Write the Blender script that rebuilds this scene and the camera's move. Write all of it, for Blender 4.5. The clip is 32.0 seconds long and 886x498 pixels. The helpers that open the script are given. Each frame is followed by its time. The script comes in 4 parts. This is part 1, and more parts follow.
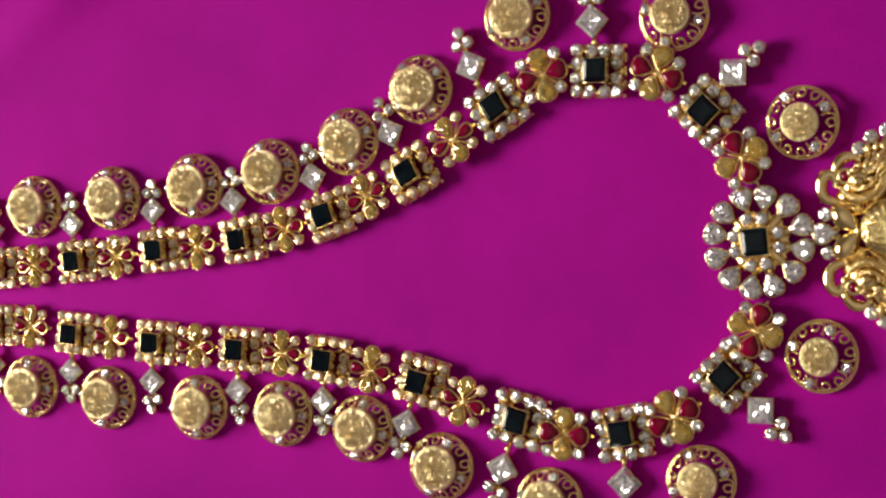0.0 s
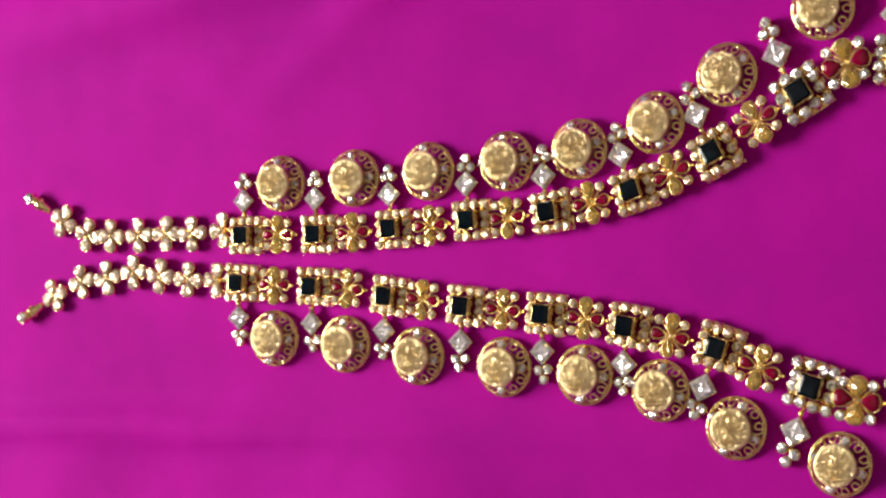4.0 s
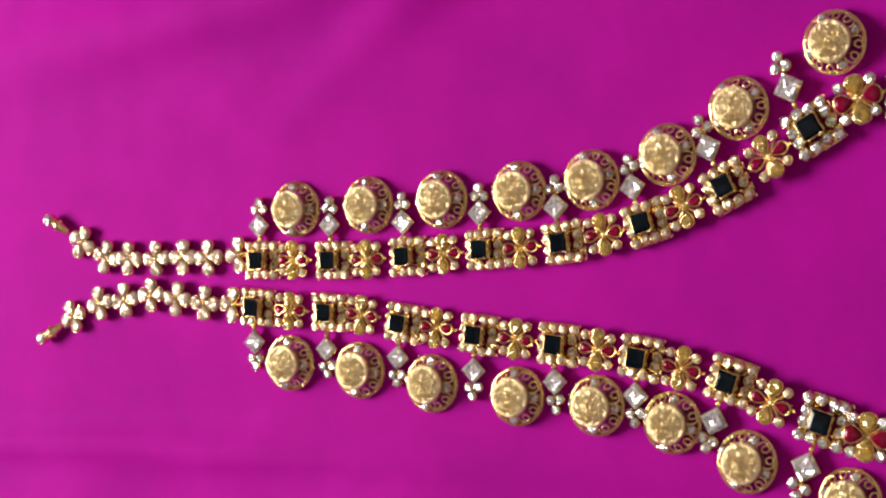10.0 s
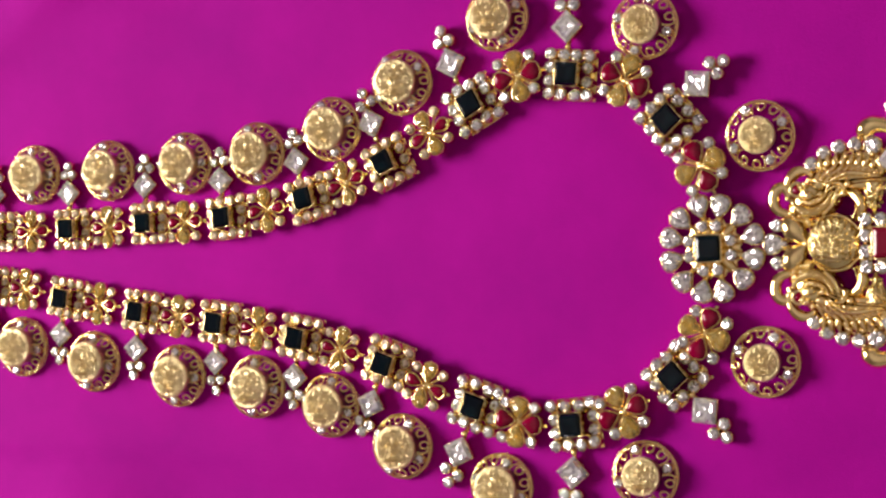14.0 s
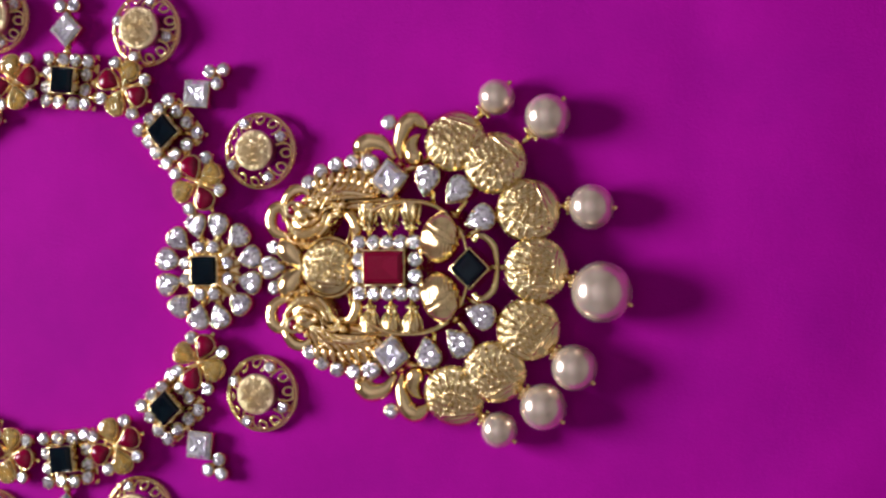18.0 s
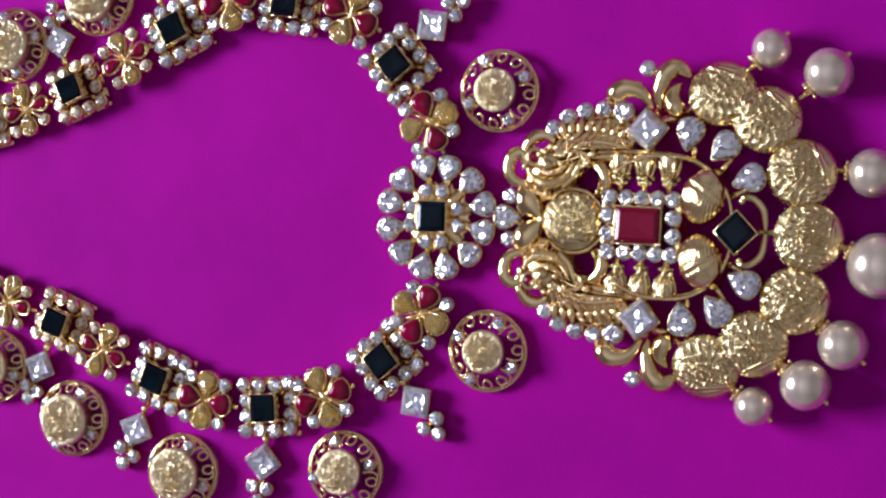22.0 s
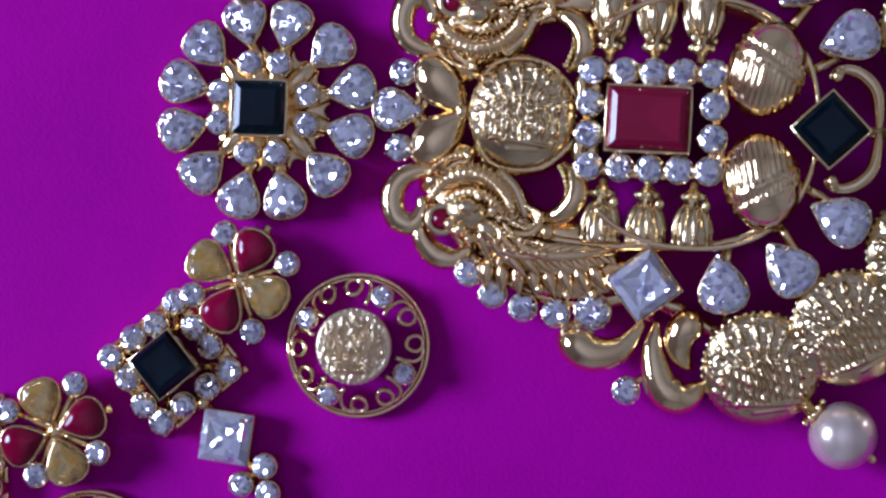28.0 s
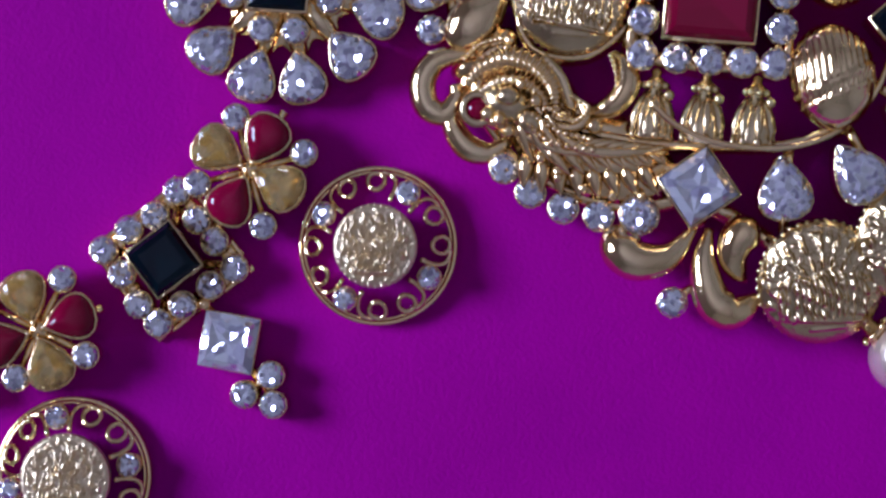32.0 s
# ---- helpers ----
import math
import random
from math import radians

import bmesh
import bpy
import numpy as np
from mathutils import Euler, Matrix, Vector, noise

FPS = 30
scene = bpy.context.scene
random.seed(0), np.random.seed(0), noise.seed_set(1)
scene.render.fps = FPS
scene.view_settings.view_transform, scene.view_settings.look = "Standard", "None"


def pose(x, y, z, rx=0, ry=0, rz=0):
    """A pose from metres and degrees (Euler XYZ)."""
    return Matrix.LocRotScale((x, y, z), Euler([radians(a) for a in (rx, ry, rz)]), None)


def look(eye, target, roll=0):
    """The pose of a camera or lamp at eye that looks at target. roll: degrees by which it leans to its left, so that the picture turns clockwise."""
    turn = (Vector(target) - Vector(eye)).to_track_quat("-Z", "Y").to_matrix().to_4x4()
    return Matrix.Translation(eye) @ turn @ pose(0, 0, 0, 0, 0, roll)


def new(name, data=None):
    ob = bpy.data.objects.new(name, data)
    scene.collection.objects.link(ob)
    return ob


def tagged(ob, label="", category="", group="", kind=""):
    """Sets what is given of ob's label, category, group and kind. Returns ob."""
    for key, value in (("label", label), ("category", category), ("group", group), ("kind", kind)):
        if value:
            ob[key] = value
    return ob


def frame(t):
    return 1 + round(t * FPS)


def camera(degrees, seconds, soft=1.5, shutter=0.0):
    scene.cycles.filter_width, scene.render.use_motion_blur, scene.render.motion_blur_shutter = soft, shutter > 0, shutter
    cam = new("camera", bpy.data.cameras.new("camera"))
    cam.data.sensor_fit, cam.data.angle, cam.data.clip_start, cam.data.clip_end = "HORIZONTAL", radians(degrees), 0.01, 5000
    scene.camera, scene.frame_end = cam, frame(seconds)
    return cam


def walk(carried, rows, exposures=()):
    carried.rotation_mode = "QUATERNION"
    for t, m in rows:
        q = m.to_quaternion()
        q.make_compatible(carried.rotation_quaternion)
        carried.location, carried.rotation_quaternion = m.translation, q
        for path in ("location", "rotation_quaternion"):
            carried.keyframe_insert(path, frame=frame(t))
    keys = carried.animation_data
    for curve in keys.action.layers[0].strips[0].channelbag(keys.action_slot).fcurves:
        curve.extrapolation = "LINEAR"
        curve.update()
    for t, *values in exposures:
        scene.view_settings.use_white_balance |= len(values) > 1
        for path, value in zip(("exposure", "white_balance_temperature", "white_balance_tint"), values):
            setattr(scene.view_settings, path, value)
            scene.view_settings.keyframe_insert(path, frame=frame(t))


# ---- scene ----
LENS = 26.0
PATH = [
    (0, 0.09163, -0.00589, 0.34347, -0.752, 24.312, -5.690), (0.5, 0.09057, -0.00152, 0.35560, -0.615, 25.279, -4.148), (1, 0.08852, 0.00038, 0.35964, -0.341, 25.968, -3.584),
    (1.5, 0.08749, -0.00206, 0.36007, 0.047, 25.858, -3.282), (2, 0.08056, -0.00675, 0.36078, 0.199, 26.372, -3.207), (2.5, 0.07695, -0.01012, 0.36369, 0.484, 26.828, -3.341),
    (3, 0.08122, -0.01507, 0.36840, 0.768, 28.076, -3.618), (3.5, 0.08377, -0.01438, 0.37730, 0.423, 28.936, -3.714), (4, 0.08248, -0.01464, 0.37963, 0.686, 30.032, -3.627),
    (4.5, 0.08058, -0.01336, 0.38090, 0.692, 30.838, -3.693), (6.5, 0.07453, -0.00619, 0.37240, -0.642, 29.703, -3.850), (7, 0.08083, -0.00111, 0.37103, -0.817, 29.953, -3.836),
    (7.5, 0.08338, -0.00362, 0.37368, -0.291, 29.852, -3.538), (8, 0.08453, -0.00277, 0.37575, 0.366, 29.912, -3.341), (8.5, 0.08597, -0.00286, 0.37571, 0.501, 30.120, -3.558),
    (9, 0.08693, 0.00298, 0.37432, -0.042, 30.502, -4.261), (9.5, 0.08740, 0.00226, 0.37858, -0.187, 30.880, -4.002), (10, 0.08860, -0.00012, 0.37776, -0.442, 31.140, -3.691),
    (10.5, 0.09188, -0.00295, 0.37661, -0.437, 30.790, -3.416), (11, 0.09507, -0.00498, 0.37397, -0.593, 30.218, -3.269), (11.5, 0.10074, -0.01092, 0.36746, -0.560, 29.657, -3.057),
    (12, 0.10791, -0.01187, 0.36337, -0.697, 28.620, -3.219), (12.5, 0.11371, -0.00948, 0.35947, -0.644, 27.990, -3.065), (13, 0.11364, -0.00689, 0.35417, -0.168, 27.648, -2.659),
    (13.5, 0.11337, -0.00479, 0.35156, -0.194, 26.903, -2.482), (15.5, 0.13468, -0.00566, 0.33067, 1.193, 24.458, -1.060), (16, 0.14336, -0.00470, 0.32467, 0.976, 23.424, -0.870),
    (16.5, 0.14880, 0.00046, 0.32717, 0.864, 22.882, -0.793), (17, 0.14761, -0.00092, 0.32695, 0.436, 22.146, -1.093), (17.5, 0.15597, -0.00243, 0.31489, 1.091, 21.443, -0.788),
    (18, 0.15589, -0.00335, 0.30389, 0.551, 20.297, -1.416), (18.5, 0.14509, -0.00549, 0.29849, 0.562, 18.847, -1.892), (19, 0.13543, -0.00696, 0.29178, -0.392, 18.297, -2.317),
    (19.5, 0.12145, -0.01701, 0.30003, 0.066, 17.411, -2.873), (20, 0.11530, -0.02168, 0.29744, 0.551, 18.016, -3.015), (20.5, 0.11071, -0.01090, 0.30557, -0.564, 19.641, -0.671),
    (21, 0.12550, 0.00300, 0.30579, -0.547, 20.502, 1.289), (21.5, 0.12381, 0.00532, 0.30441, -1.117, 20.591, 1.602), (22, 0.11122, 0.00139, 0.29594, -0.557, 20.446, 1.938),
    (22.5, 0.10801, -0.00496, 0.28514, -0.476, 19.577, 2.098), (23, 0.10502, -0.01257, 0.27097, -0.412, 18.545, 2.090), (23.5, 0.09180, -0.01215, 0.25818, -0.401, 16.364, 1.866),
    (24, 0.08319, -0.00762, 0.23690, -0.863, 14.565, 1.648), (24.5, 0.06652, -0.00988, 0.21660, -1.094, 11.206, 2.012), (25, 0.05652, -0.01173, 0.19715, -1.363, 10.558, 2.251),
    (25.5, 0.05177, -0.00932, 0.18355, -0.923, 11.118, 1.715), (27.5, 0.03560, -0.01533, 0.17900, 0.593, 6.118, 2.149), (28, 0.03855, -0.01315, 0.17649, 0.491, 6.894, 2.254),
    (28.5, 0.03228, -0.01228, 0.17217, 0.934, 4.131, 2.575), (29, 0.03587, -0.01702, 0.16918, 0.677, 5.812, 2.784), (29.5, 0.03188, -0.01579, 0.16786, -0.559, 4.676, 2.783),
    (30, 0.03223, -0.01795, 0.16427, 0.296, 6.018, 3.080), (30.5, 0.03006, -0.01599, 0.16188, -0.980, 4.506, 3.110), (31, 0.02996, -0.01911, 0.16134, 0.242, 4.937, 3.725),
    (31.5, 0.03285, -0.01416, 0.16113, -0.556, 6.349, 3.924), (32, 0.02449, -0.02039, 0.16242, -0.180, 3.308, 4.144),
]
cam = camera(LENS, 32.0, soft=2.5, shutter=0.3)
EXPOSURES = [(0, -0.62, 6450, 5), (2, -0.49, 6450, 5), (4, -0.37, 6450, 8), (10, -0.40, 6400, 11), (13, -0.31, 6400, 11), (16, -0.37, 6350, 12), (17, -0.38, 6050, 13),
             (18.2, -0.40, 5400, 17), (20, -0.40, 5250, 15), (21, -0.45, 4950, 15), (23, -0.49, 4900, 13), (24, -0.52, 4950, 1), (25, -0.48, 4680, 1), (28, -0.74, 4250, 24), (29, -0.77, 4480, 24), (30, -0.79, 4080, 25), (31, -0.83, 4250, 26), (32, -0.93, 4350, 26)]
walk(cam, [(t, pose(*p)) for t, *p in PATH], EXPOSURES)

# ---- light: one window in the wall that the light comes from ----
MM = 0.001
world = bpy.data.worlds.new("sky")
scene.world = world
world.use_nodes = True
wn = world.node_tree
sky = wn.nodes.new("ShaderNodeTexSky")
sky.sky_type, sky.sun_disc = "NISHITA", False
sky.sun_elevation, sky.sun_rotation = radians(38), radians(-90)
wn.nodes["Background"].inputs[1].default_value = 0.1
wn.links.new(sky.outputs[0], wn.nodes["Background"].inputs[0])

WINDOW = (-0.95, 0.10, 0.58)          # middle of the window's opening
lamp = bpy.data.lights.new("window_light", "AREA")
lamp.shape, lamp.size, lamp.size_y, lamp.energy, lamp.color = "RECTANGLE", 0.46, 0.40, 30.0, (1.0, 0.915, 0.80)
new("window_light", lamp).matrix_world = look(WINDOW, (0, 0.10, 0.58))


# ---- materials ----
def material(name):
    m = bpy.data.materials.new(name)
    m.use_nodes = True
    return m, m.node_tree.nodes, m.node_tree.links, m.node_tree.nodes["Principled BSDF"]


def node(nodes, kind, **values):
    n = nodes.new("ShaderNode" + kind)
    for key, value in values.items():
        n.inputs[key.replace("_", " ")].default_value = value
    return n


def ramp(nodes, links, fac, stops):
    r = nodes.new("ShaderNodeValToRGB")
    while len(r.color_ramp.elements) < len(stops):
        r.color_ramp.elements.new(0.5)
    for e, (at, c) in zip(r.color_ramp.elements, stops):
        e.position, e.color = at, (*c, 1)
    links.new(fac, r.inputs[0])
    return r


def gold_material(name, base, dark, rough, relief, scale):
    m, n, l, b = material(name)
    tc = n.new("ShaderNodeTexCoord")
    big = node(n, "TexNoise", Scale=260.0, Detail=3.0)
    fine = node(n, "TexNoise", Scale=scale, Detail=4.0, Roughness=0.6)
    l.new(tc.outputs["Object"], big.inputs["Vector"])
    l.new(tc.outputs["Object"], fine.inputs["Vector"])
    c = ramp(n, l, big.outputs["Fac"], [(0.3, dark), (0.65, base)])
    l.new(c.outputs[0], b.inputs["Base Color"])
    r = n.new("ShaderNodeMapRange")
    r.inputs[3].default_value, r.inputs[4].default_value = rough * 0.7, rough * 1.5
    l.new(fine.outputs["Fac"], r.inputs[0])
    l.new(r.outputs[0], b.inputs["Roughness"])
    bump = node(n, "Bump", Strength=relief, Distance=0.0002)
    l.new(fine.outputs["Fac"], bump.inputs["Height"])
    l.new(bump.outputs[0], b.inputs["Normal"])
    b.inputs["Metallic"].default_value = 1.0
    return m


def gem_material(name, low, high, cells, metal, rough, tilt, ior=1.5, clear=0.0, deep=None):
    """A cut stone: small flat facets that face many ways, inner reflections painted lighter and darker."""
    m, n, l, b = material(name)
    tc, info, geo = n.new("ShaderNodeTexCoord"), n.new("ShaderNodeObjectInfo"), n.new("ShaderNodeNewGeometry")

    def vec(op, x, y):
        v = n.new("ShaderNodeVectorMath")
        v.operation = op
        for k, q in enumerate((x, y)):
            if isinstance(q, tuple):
                v.inputs[k].default_value = q
            else:
                l.new(q, v.inputs[k])
        return v.outputs[0]

    v = node(n, "TexVoronoi", Scale=cells, Randomness=1.0)
    v.feature = "SMOOTH_F1"
    v.inputs["Smoothness"].default_value = 0.3
    l.new(vec("ADD", tc.outputs["Object"], info.outputs["Random"]), v.inputs["Vector"])
    sep = n.new("ShaderNodeSeparateColor")
    l.new(v.outputs["Color"], sep.inputs[0])
    # cell colours stand in for the stone's inner glints and dark reflections
    c = ramp(n, l, sep.outputs[0], [(0.12, deep or low), (0.34, low), (0.9, high)])
    l.new(c.outputs[0], b.inputs["Base Color"])
    b.inputs["Metallic"].default_value, b.inputs["Roughness"].default_value = metal, rough
    b.inputs["IOR"].default_value = ior
    turned = vec("ADD", geo.outputs["Normal"], vec("MULTIPLY", vec("SUBTRACT", v.outputs["Color"], (0.5, 0.5, 0.5)), (tilt, tilt, tilt)))
    l.new(vec("NORMALIZE", turned, (0.0, 0.0, 0.0)), b.inputs["Normal"])
    b.inputs["Transmission Weight"].default_value = clear
    return m


GOLD = gold_material("polished_gold", (1.0, 0.80, 0.42), (0.94, 0.69, 0.31), 0.08, 0.3, 900.0)
STAMPED = gold_material("stamped_gold", (0.83, 0.67, 0.36), (0.69, 0.54, 0.26), 0.18, 0.15, 2200.0)
WORN = gold_material("worn_gold", (0.98, 0.82, 0.51), (0.86, 0.69, 0.38), 0.3, 0.3, 2200.0)
CRYSTAL = gem_material("foiled_crystal", (0.68, 0.67, 0.71), (0.96, 0.95, 0.97), 2500.0, 0.78, 0.02, 1.0, 1.7, 0.1, (0.40, 0.36, 0.45))
WARM_CRYSTAL = gem_material("warm_crystal", (0.72, 0.56, 0.44), (0.97, 0.83, 0.69), 2300.0, 0.55, 0.10, 1.0, 1.7, 0.1, (0.38, 0.26, 0.18))
LARGE_CRYSTAL = gem_material("large_foiled_crystal", (0.74, 0.72, 0.77), (1.0, 0.99, 1.0), 1900.0, 0.78, 0.02, 0.9, 1.7, 0.1, (0.46, 0.42, 0.51))
SQUARE_CRYSTAL = gem_material("square_foiled_crystal", (0.78, 0.76, 0.81), (1.0, 0.99, 1.0), 1100.0, 0.62, 0.02, 0.7, 1.7, 0.1, (0.50, 0.47, 0.57))
FOIL = gold_material("silver_foil", (0.96, 0.96, 0.97), (0.88, 0.88, 0.90), 0.05, 0.1, 2000.0)
EMERALD = gem_material("dark_emerald", (0.001, 0.003, 0.006), (0.002, 0.007, 0.011), 500.0, 0.0, 0.05, 0.02, 1.33)
RUBY = gem_material("ruby", (0.15, 0.0003, 0.018), (0.20, 0.0005, 0.028), 300.0, 0.0, 0.04, 0.012, 1.38)
CITRINE = gem_material("citrine", (0.70, 0.44, 0.08), (1.0, 0.84, 0.34), 1100.0, 0.0, 0.03, 0.9, 1.6, 0.7)

PEARL, n, l, b = material("pearl")
b.inputs["Roughness"].default_value = 0.2
b.inputs["Metallic"].default_value = 0.72
b.inputs["Coat Weight"].default_value, b.inputs["Coat Roughness"].default_value = 0.6, 0.05
b.inputs["Subsurface Weight"].default_value, b.inputs["Subsurface Scale"].default_value = 0.05, 0.001
tc = n.new("ShaderNodeTexCoord")
cloud = node(n, "TexNoise", Scale=180.0, Detail=3.0)
l.new(tc.outputs["Object"], cloud.inputs["Vector"])
c = ramp(n, l, cloud.outputs["Fac"], [(0.3, (0.85, 0.70, 0.55)), (0.7, (0.96, 0.80, 0.64))])
l.new(c.outputs[0], b.inputs["Base Color"])

CLOTH, n, l, b = material("magenta_cloth")
tc = n.new("ShaderNodeTexCoord")
weave = node(n, "TexNoise", Scale=2600.0, Detail=2.0)
slub = node(n, "TexNoise", Scale=22.0, Detail=7.0, Roughness=0.68)
for x in (weave, slub):
    l.new(tc.outputs["Object"], x.inputs["Vector"])
c = ramp(n, l, slub.outputs["Fac"], [(0.25, (0.27, 0.0008, 0.235)), (0.5, (0.33, 0.0012, 0.262)), (0.75, (0.39, 0.0015, 0.302))])
l.new(c.outputs[0], b.inputs["Base Color"])
b.inputs["Roughness"].default_value = 0.72
b.inputs["Specular IOR Level"].default_value = 0.05
b.inputs["Sheen Weight"].default_value, b.inputs["Sheen Roughness"].default_value = 0.06, 0.5
b.inputs["Sheen Tint"].default_value = (1.0, 0.3, 0.85, 1)
add = n.new("ShaderNodeMath")
add.operation = "MULTIPLY_ADD"
l.new(slub.outputs["Fac"], add.inputs[0])
add.inputs[1].default_value = 2.5
l.new(weave.outputs["Fac"], add.inputs[2])
bump = node(n, "Bump", Strength=0.24, Distance=0.0003)
l.new(add.outputs[0], bump.inputs["Height"])
l.new(bump.outputs[0], b.inputs["Normal"])

def plaster_material(name, low, high):
    m, n, l, b = material(name)
    speck = node(n, "TexNoise", Scale=9.0, Detail=6.0)
    c = ramp(n, l, speck.outputs["Fac"], [(0.3, low), (0.7, high)])
    l.new(c.outputs[0], b.inputs["Base Color"])
    b.inputs["Roughness"].default_value = 0.9
    return m


PLASTER = plaster_material("wall_plaster", (0.54, 0.52, 0.48), (0.62, 0.60, 0.56))
WHITEWASH = plaster_material("ceiling_whitewash", (0.74, 0.73, 0.71), (0.80, 0.79, 0.77))

WOOD, n, l, b = material("dark_wood")
grain = node(n, "TexNoise", Scale=6.0, Detail=6.0, Distortion=1.0)
c = ramp(n, l, grain.outputs["Fac"], [(0.3, (0.10, 0.055, 0.03)), (0.7, (0.18, 0.10, 0.055))])
l.new(c.outputs[0], b.inputs["Base Color"])
b.inputs["Roughness"].default_value = 0.5


# ---- shapes, all in millimetres ----
class Shape:
    """Gathers pieces of one mesh; slot says which of its materials a piece takes."""

    def __init__(self):
        self.v, self.f, self.slots = [], [], []

    def add(self, piece, m=None, slot=0):
        verts, faces = piece
        at = len(self.v)
        self.v += [tuple(m @ Vector(p)) for p in verts] if m else [tuple(p) for p in verts]
        self.f += [[i + at for i in q] for q in faces]
        self.slots += [slot] * len(faces)
        return self

    def mesh(self, name, *mats, flat=()):
        """flat: the slots whose faces stay facetted."""
        me = bpy.data.meshes.new(name)
        me.from_pydata([(x * MM, y * MM, z * MM) for x, y, z in self.v], [], self.f)
        for mat in mats:
            me.materials.append(mat)
        slots = self.slots or [0] * len(self.f)
        me.polygons.foreach_set("material_index", slots)
        me.polygons.foreach_set("use_smooth", [k not in flat for k in slots])
        me.update()
        return me


def at(x, y, z=0.0, turn=0.0, s=1.0):
    return Matrix.Translation((x, y, z)) @ Matrix.Rotation(radians(turn), 4, "Z") @ Matrix.Scale(s, 4)


def placed(x, y, z=0.0, turn=0.0, s=1.0):
    return Matrix.Translation((x * MM, y * MM, z * MM)) @ Matrix.Rotation(radians(turn), 4, "Z") @ Matrix.Scale(s, 4)


def loft(loops, cap_low=False, cap_high=True, twist=False):
    """Skin over closed loops of the same length; twist lays triangles for loops that are half a step apart."""
    n, verts, faces = len(loops[0]), [p for q in loops for p in q], []
    for k in range(len(loops) - 1):
        a, b = k * n, (k + 1) * n
        for i in range(n):
            j = (i + 1) % n
            if twist:
                if k % 2 == 0:
                    faces += [(a + i, a + j, b + i), (a + j, b + j, b + i)]
                else:
                    faces += [(a + i, b + j, b + i), (a + i, a + j, b + j)]
            else:
                faces.append((a + i, a + j, b + j, b + i))
    if cap_low:
        faces.append(tuple(reversed(range(n))))
    if cap_high:
        faces.append(tuple(range(len(verts) - n, len(verts))))
    return verts, faces


def circle(r, n=16, half=False):
    return [(r * math.cos(2 * math.pi * (i + 0.5 * half) / n), r * math.sin(2 * math.pi * (i + 0.5 * half) / n)) for i in range(n)]


def drop_outline(length, width, n=18, half=False):
    """A pear outline with its tip at +x, centred."""
    out = []
    for i in range(n):
        a = 2 * math.pi * (i + 0.5 * half) / n
        x = math.cos(a)
        out.append((x * length / 2, math.sin(a) * width / 2 * (1.12 - 0.55 * x) * (1.0 if x < 0 else (1 - 0.35 * x * x))))
    return out


def box_outline(w, h, n_side=2):
    c = [(w / 2, h / 2), (-w / 2, h / 2), (-w / 2, -h / 2), (w / 2, -h / 2)]
    out = []
    for k in range(4):
        (x0, y0), (x1, y1) = c[k], c[(k + 1) % 4]
        out += [(x0 + (x1 - x0) * i / n_side, y0 + (y1 - y0) * i / n_side) for i in range(n_side)]
    return out


def grow(outline, by):
    """The outline moved outwards by a distance."""
    n, out = len(outline), []
    for i in range(n):
        (x0, y0), (x, y), (x1, y1) = outline[i - 1], outline[i], outline[(i + 1) % n]
        tx, ty = x1 - x0, y1 - y0
        k = by / max(math.hypot(tx, ty), 1e-6)
        out.append((x + ty * k, y - tx * k))
    return out


def level(outline, z, s=1.0):
    return [(x * s, y * s, z) for x, y in outline]


def bezel(outline, low, high, wall=0.28):
    """A collar of metal round a stone, with a rolled lip."""
    return loft([level(grow(outline, -0.1), low), level(grow(outline, wall * 0.7), low), level(grow(outline, wall), low + (high - low) * 0.5),
                 level(grow(outline, wall), high - 0.12), level(grow(outline, wall * 0.55), high + 0.06), level(grow(outline, -0.06), high), level(grow(outline, -0.06), high - 0.25), level(outline, low + 0.05, 0.45)], True, True)


def claws(outline, count, high, size=0.2):
    """Small beads of metal that hold a stone at its girdle."""
    verts, faces, n = [], [], len(outline)
    for k in range(count):
        x, y = outline[int((k + 0.5) * n / count) % n]
        v, f = ball(size, 6, 4)
        faces += [[i + len(verts) for i in q] for q in f]
        verts += [(x + a, y + b, high + c * 1.3) for a, b, c in v]
    return verts, faces


def tube(path, radii, seg=8):
    """A round bar along a path, tapering as radii say."""
    pts, loops = [Vector(p) for p in path], []
    if not isinstance(radii, (list, tuple)):
        radii = [radii] * len(pts)
    side = None
    for i, p in enumerate(pts):
        d = (pts[min(i + 1, len(pts) - 1)] - pts[max(i - 1, 0)]).normalized()
        if side is None:
            side = d.orthogonal().normalized()
        side = (side - d * side.dot(d)).normalized()
        up = d.cross(side)
        loops.append([tuple(p + (side * math.cos(2 * math.pi * k / seg) + up * math.sin(2 * math.pi * k / seg)) * radii[i]) for k in range(seg)])
    return loft(loops, True, True)


def ring(r, thick, z=0.0, n=40, seg=8):
    verts, faces = [], []
    for i in range(n):
        a = 2 * math.pi * i / n
        for k in range(seg):
            b = 2 * math.pi * k / seg
            q = r + thick * math.cos(b)
            verts.append((q * math.cos(a), q * math.sin(a), z + thick * math.sin(b)))
    for i in range(n):
        for k in range(seg):
            faces.append((i * seg + k, (i + 1) % n * seg + k, (i + 1) % n * seg + (k + 1) % seg, i * seg + (k + 1) % seg))
    return verts, faces


def lathe(profile, n=16, cap_low=True, cap_high=True):
    return loft([[(r * math.cos(2 * math.pi * i / n), r * math.sin(2 * math.pi * i / n), z) for i in range(n)] for r, z in profile], cap_low, cap_high)


def ball(r, n=10, m=7):
    return lathe([(r * math.sin(math.pi * (k + 0.15) / (m + 0.3)), -r * math.cos(math.pi * (k + 0.15) / (m + 0.3))) for k in range(m + 1)], n)


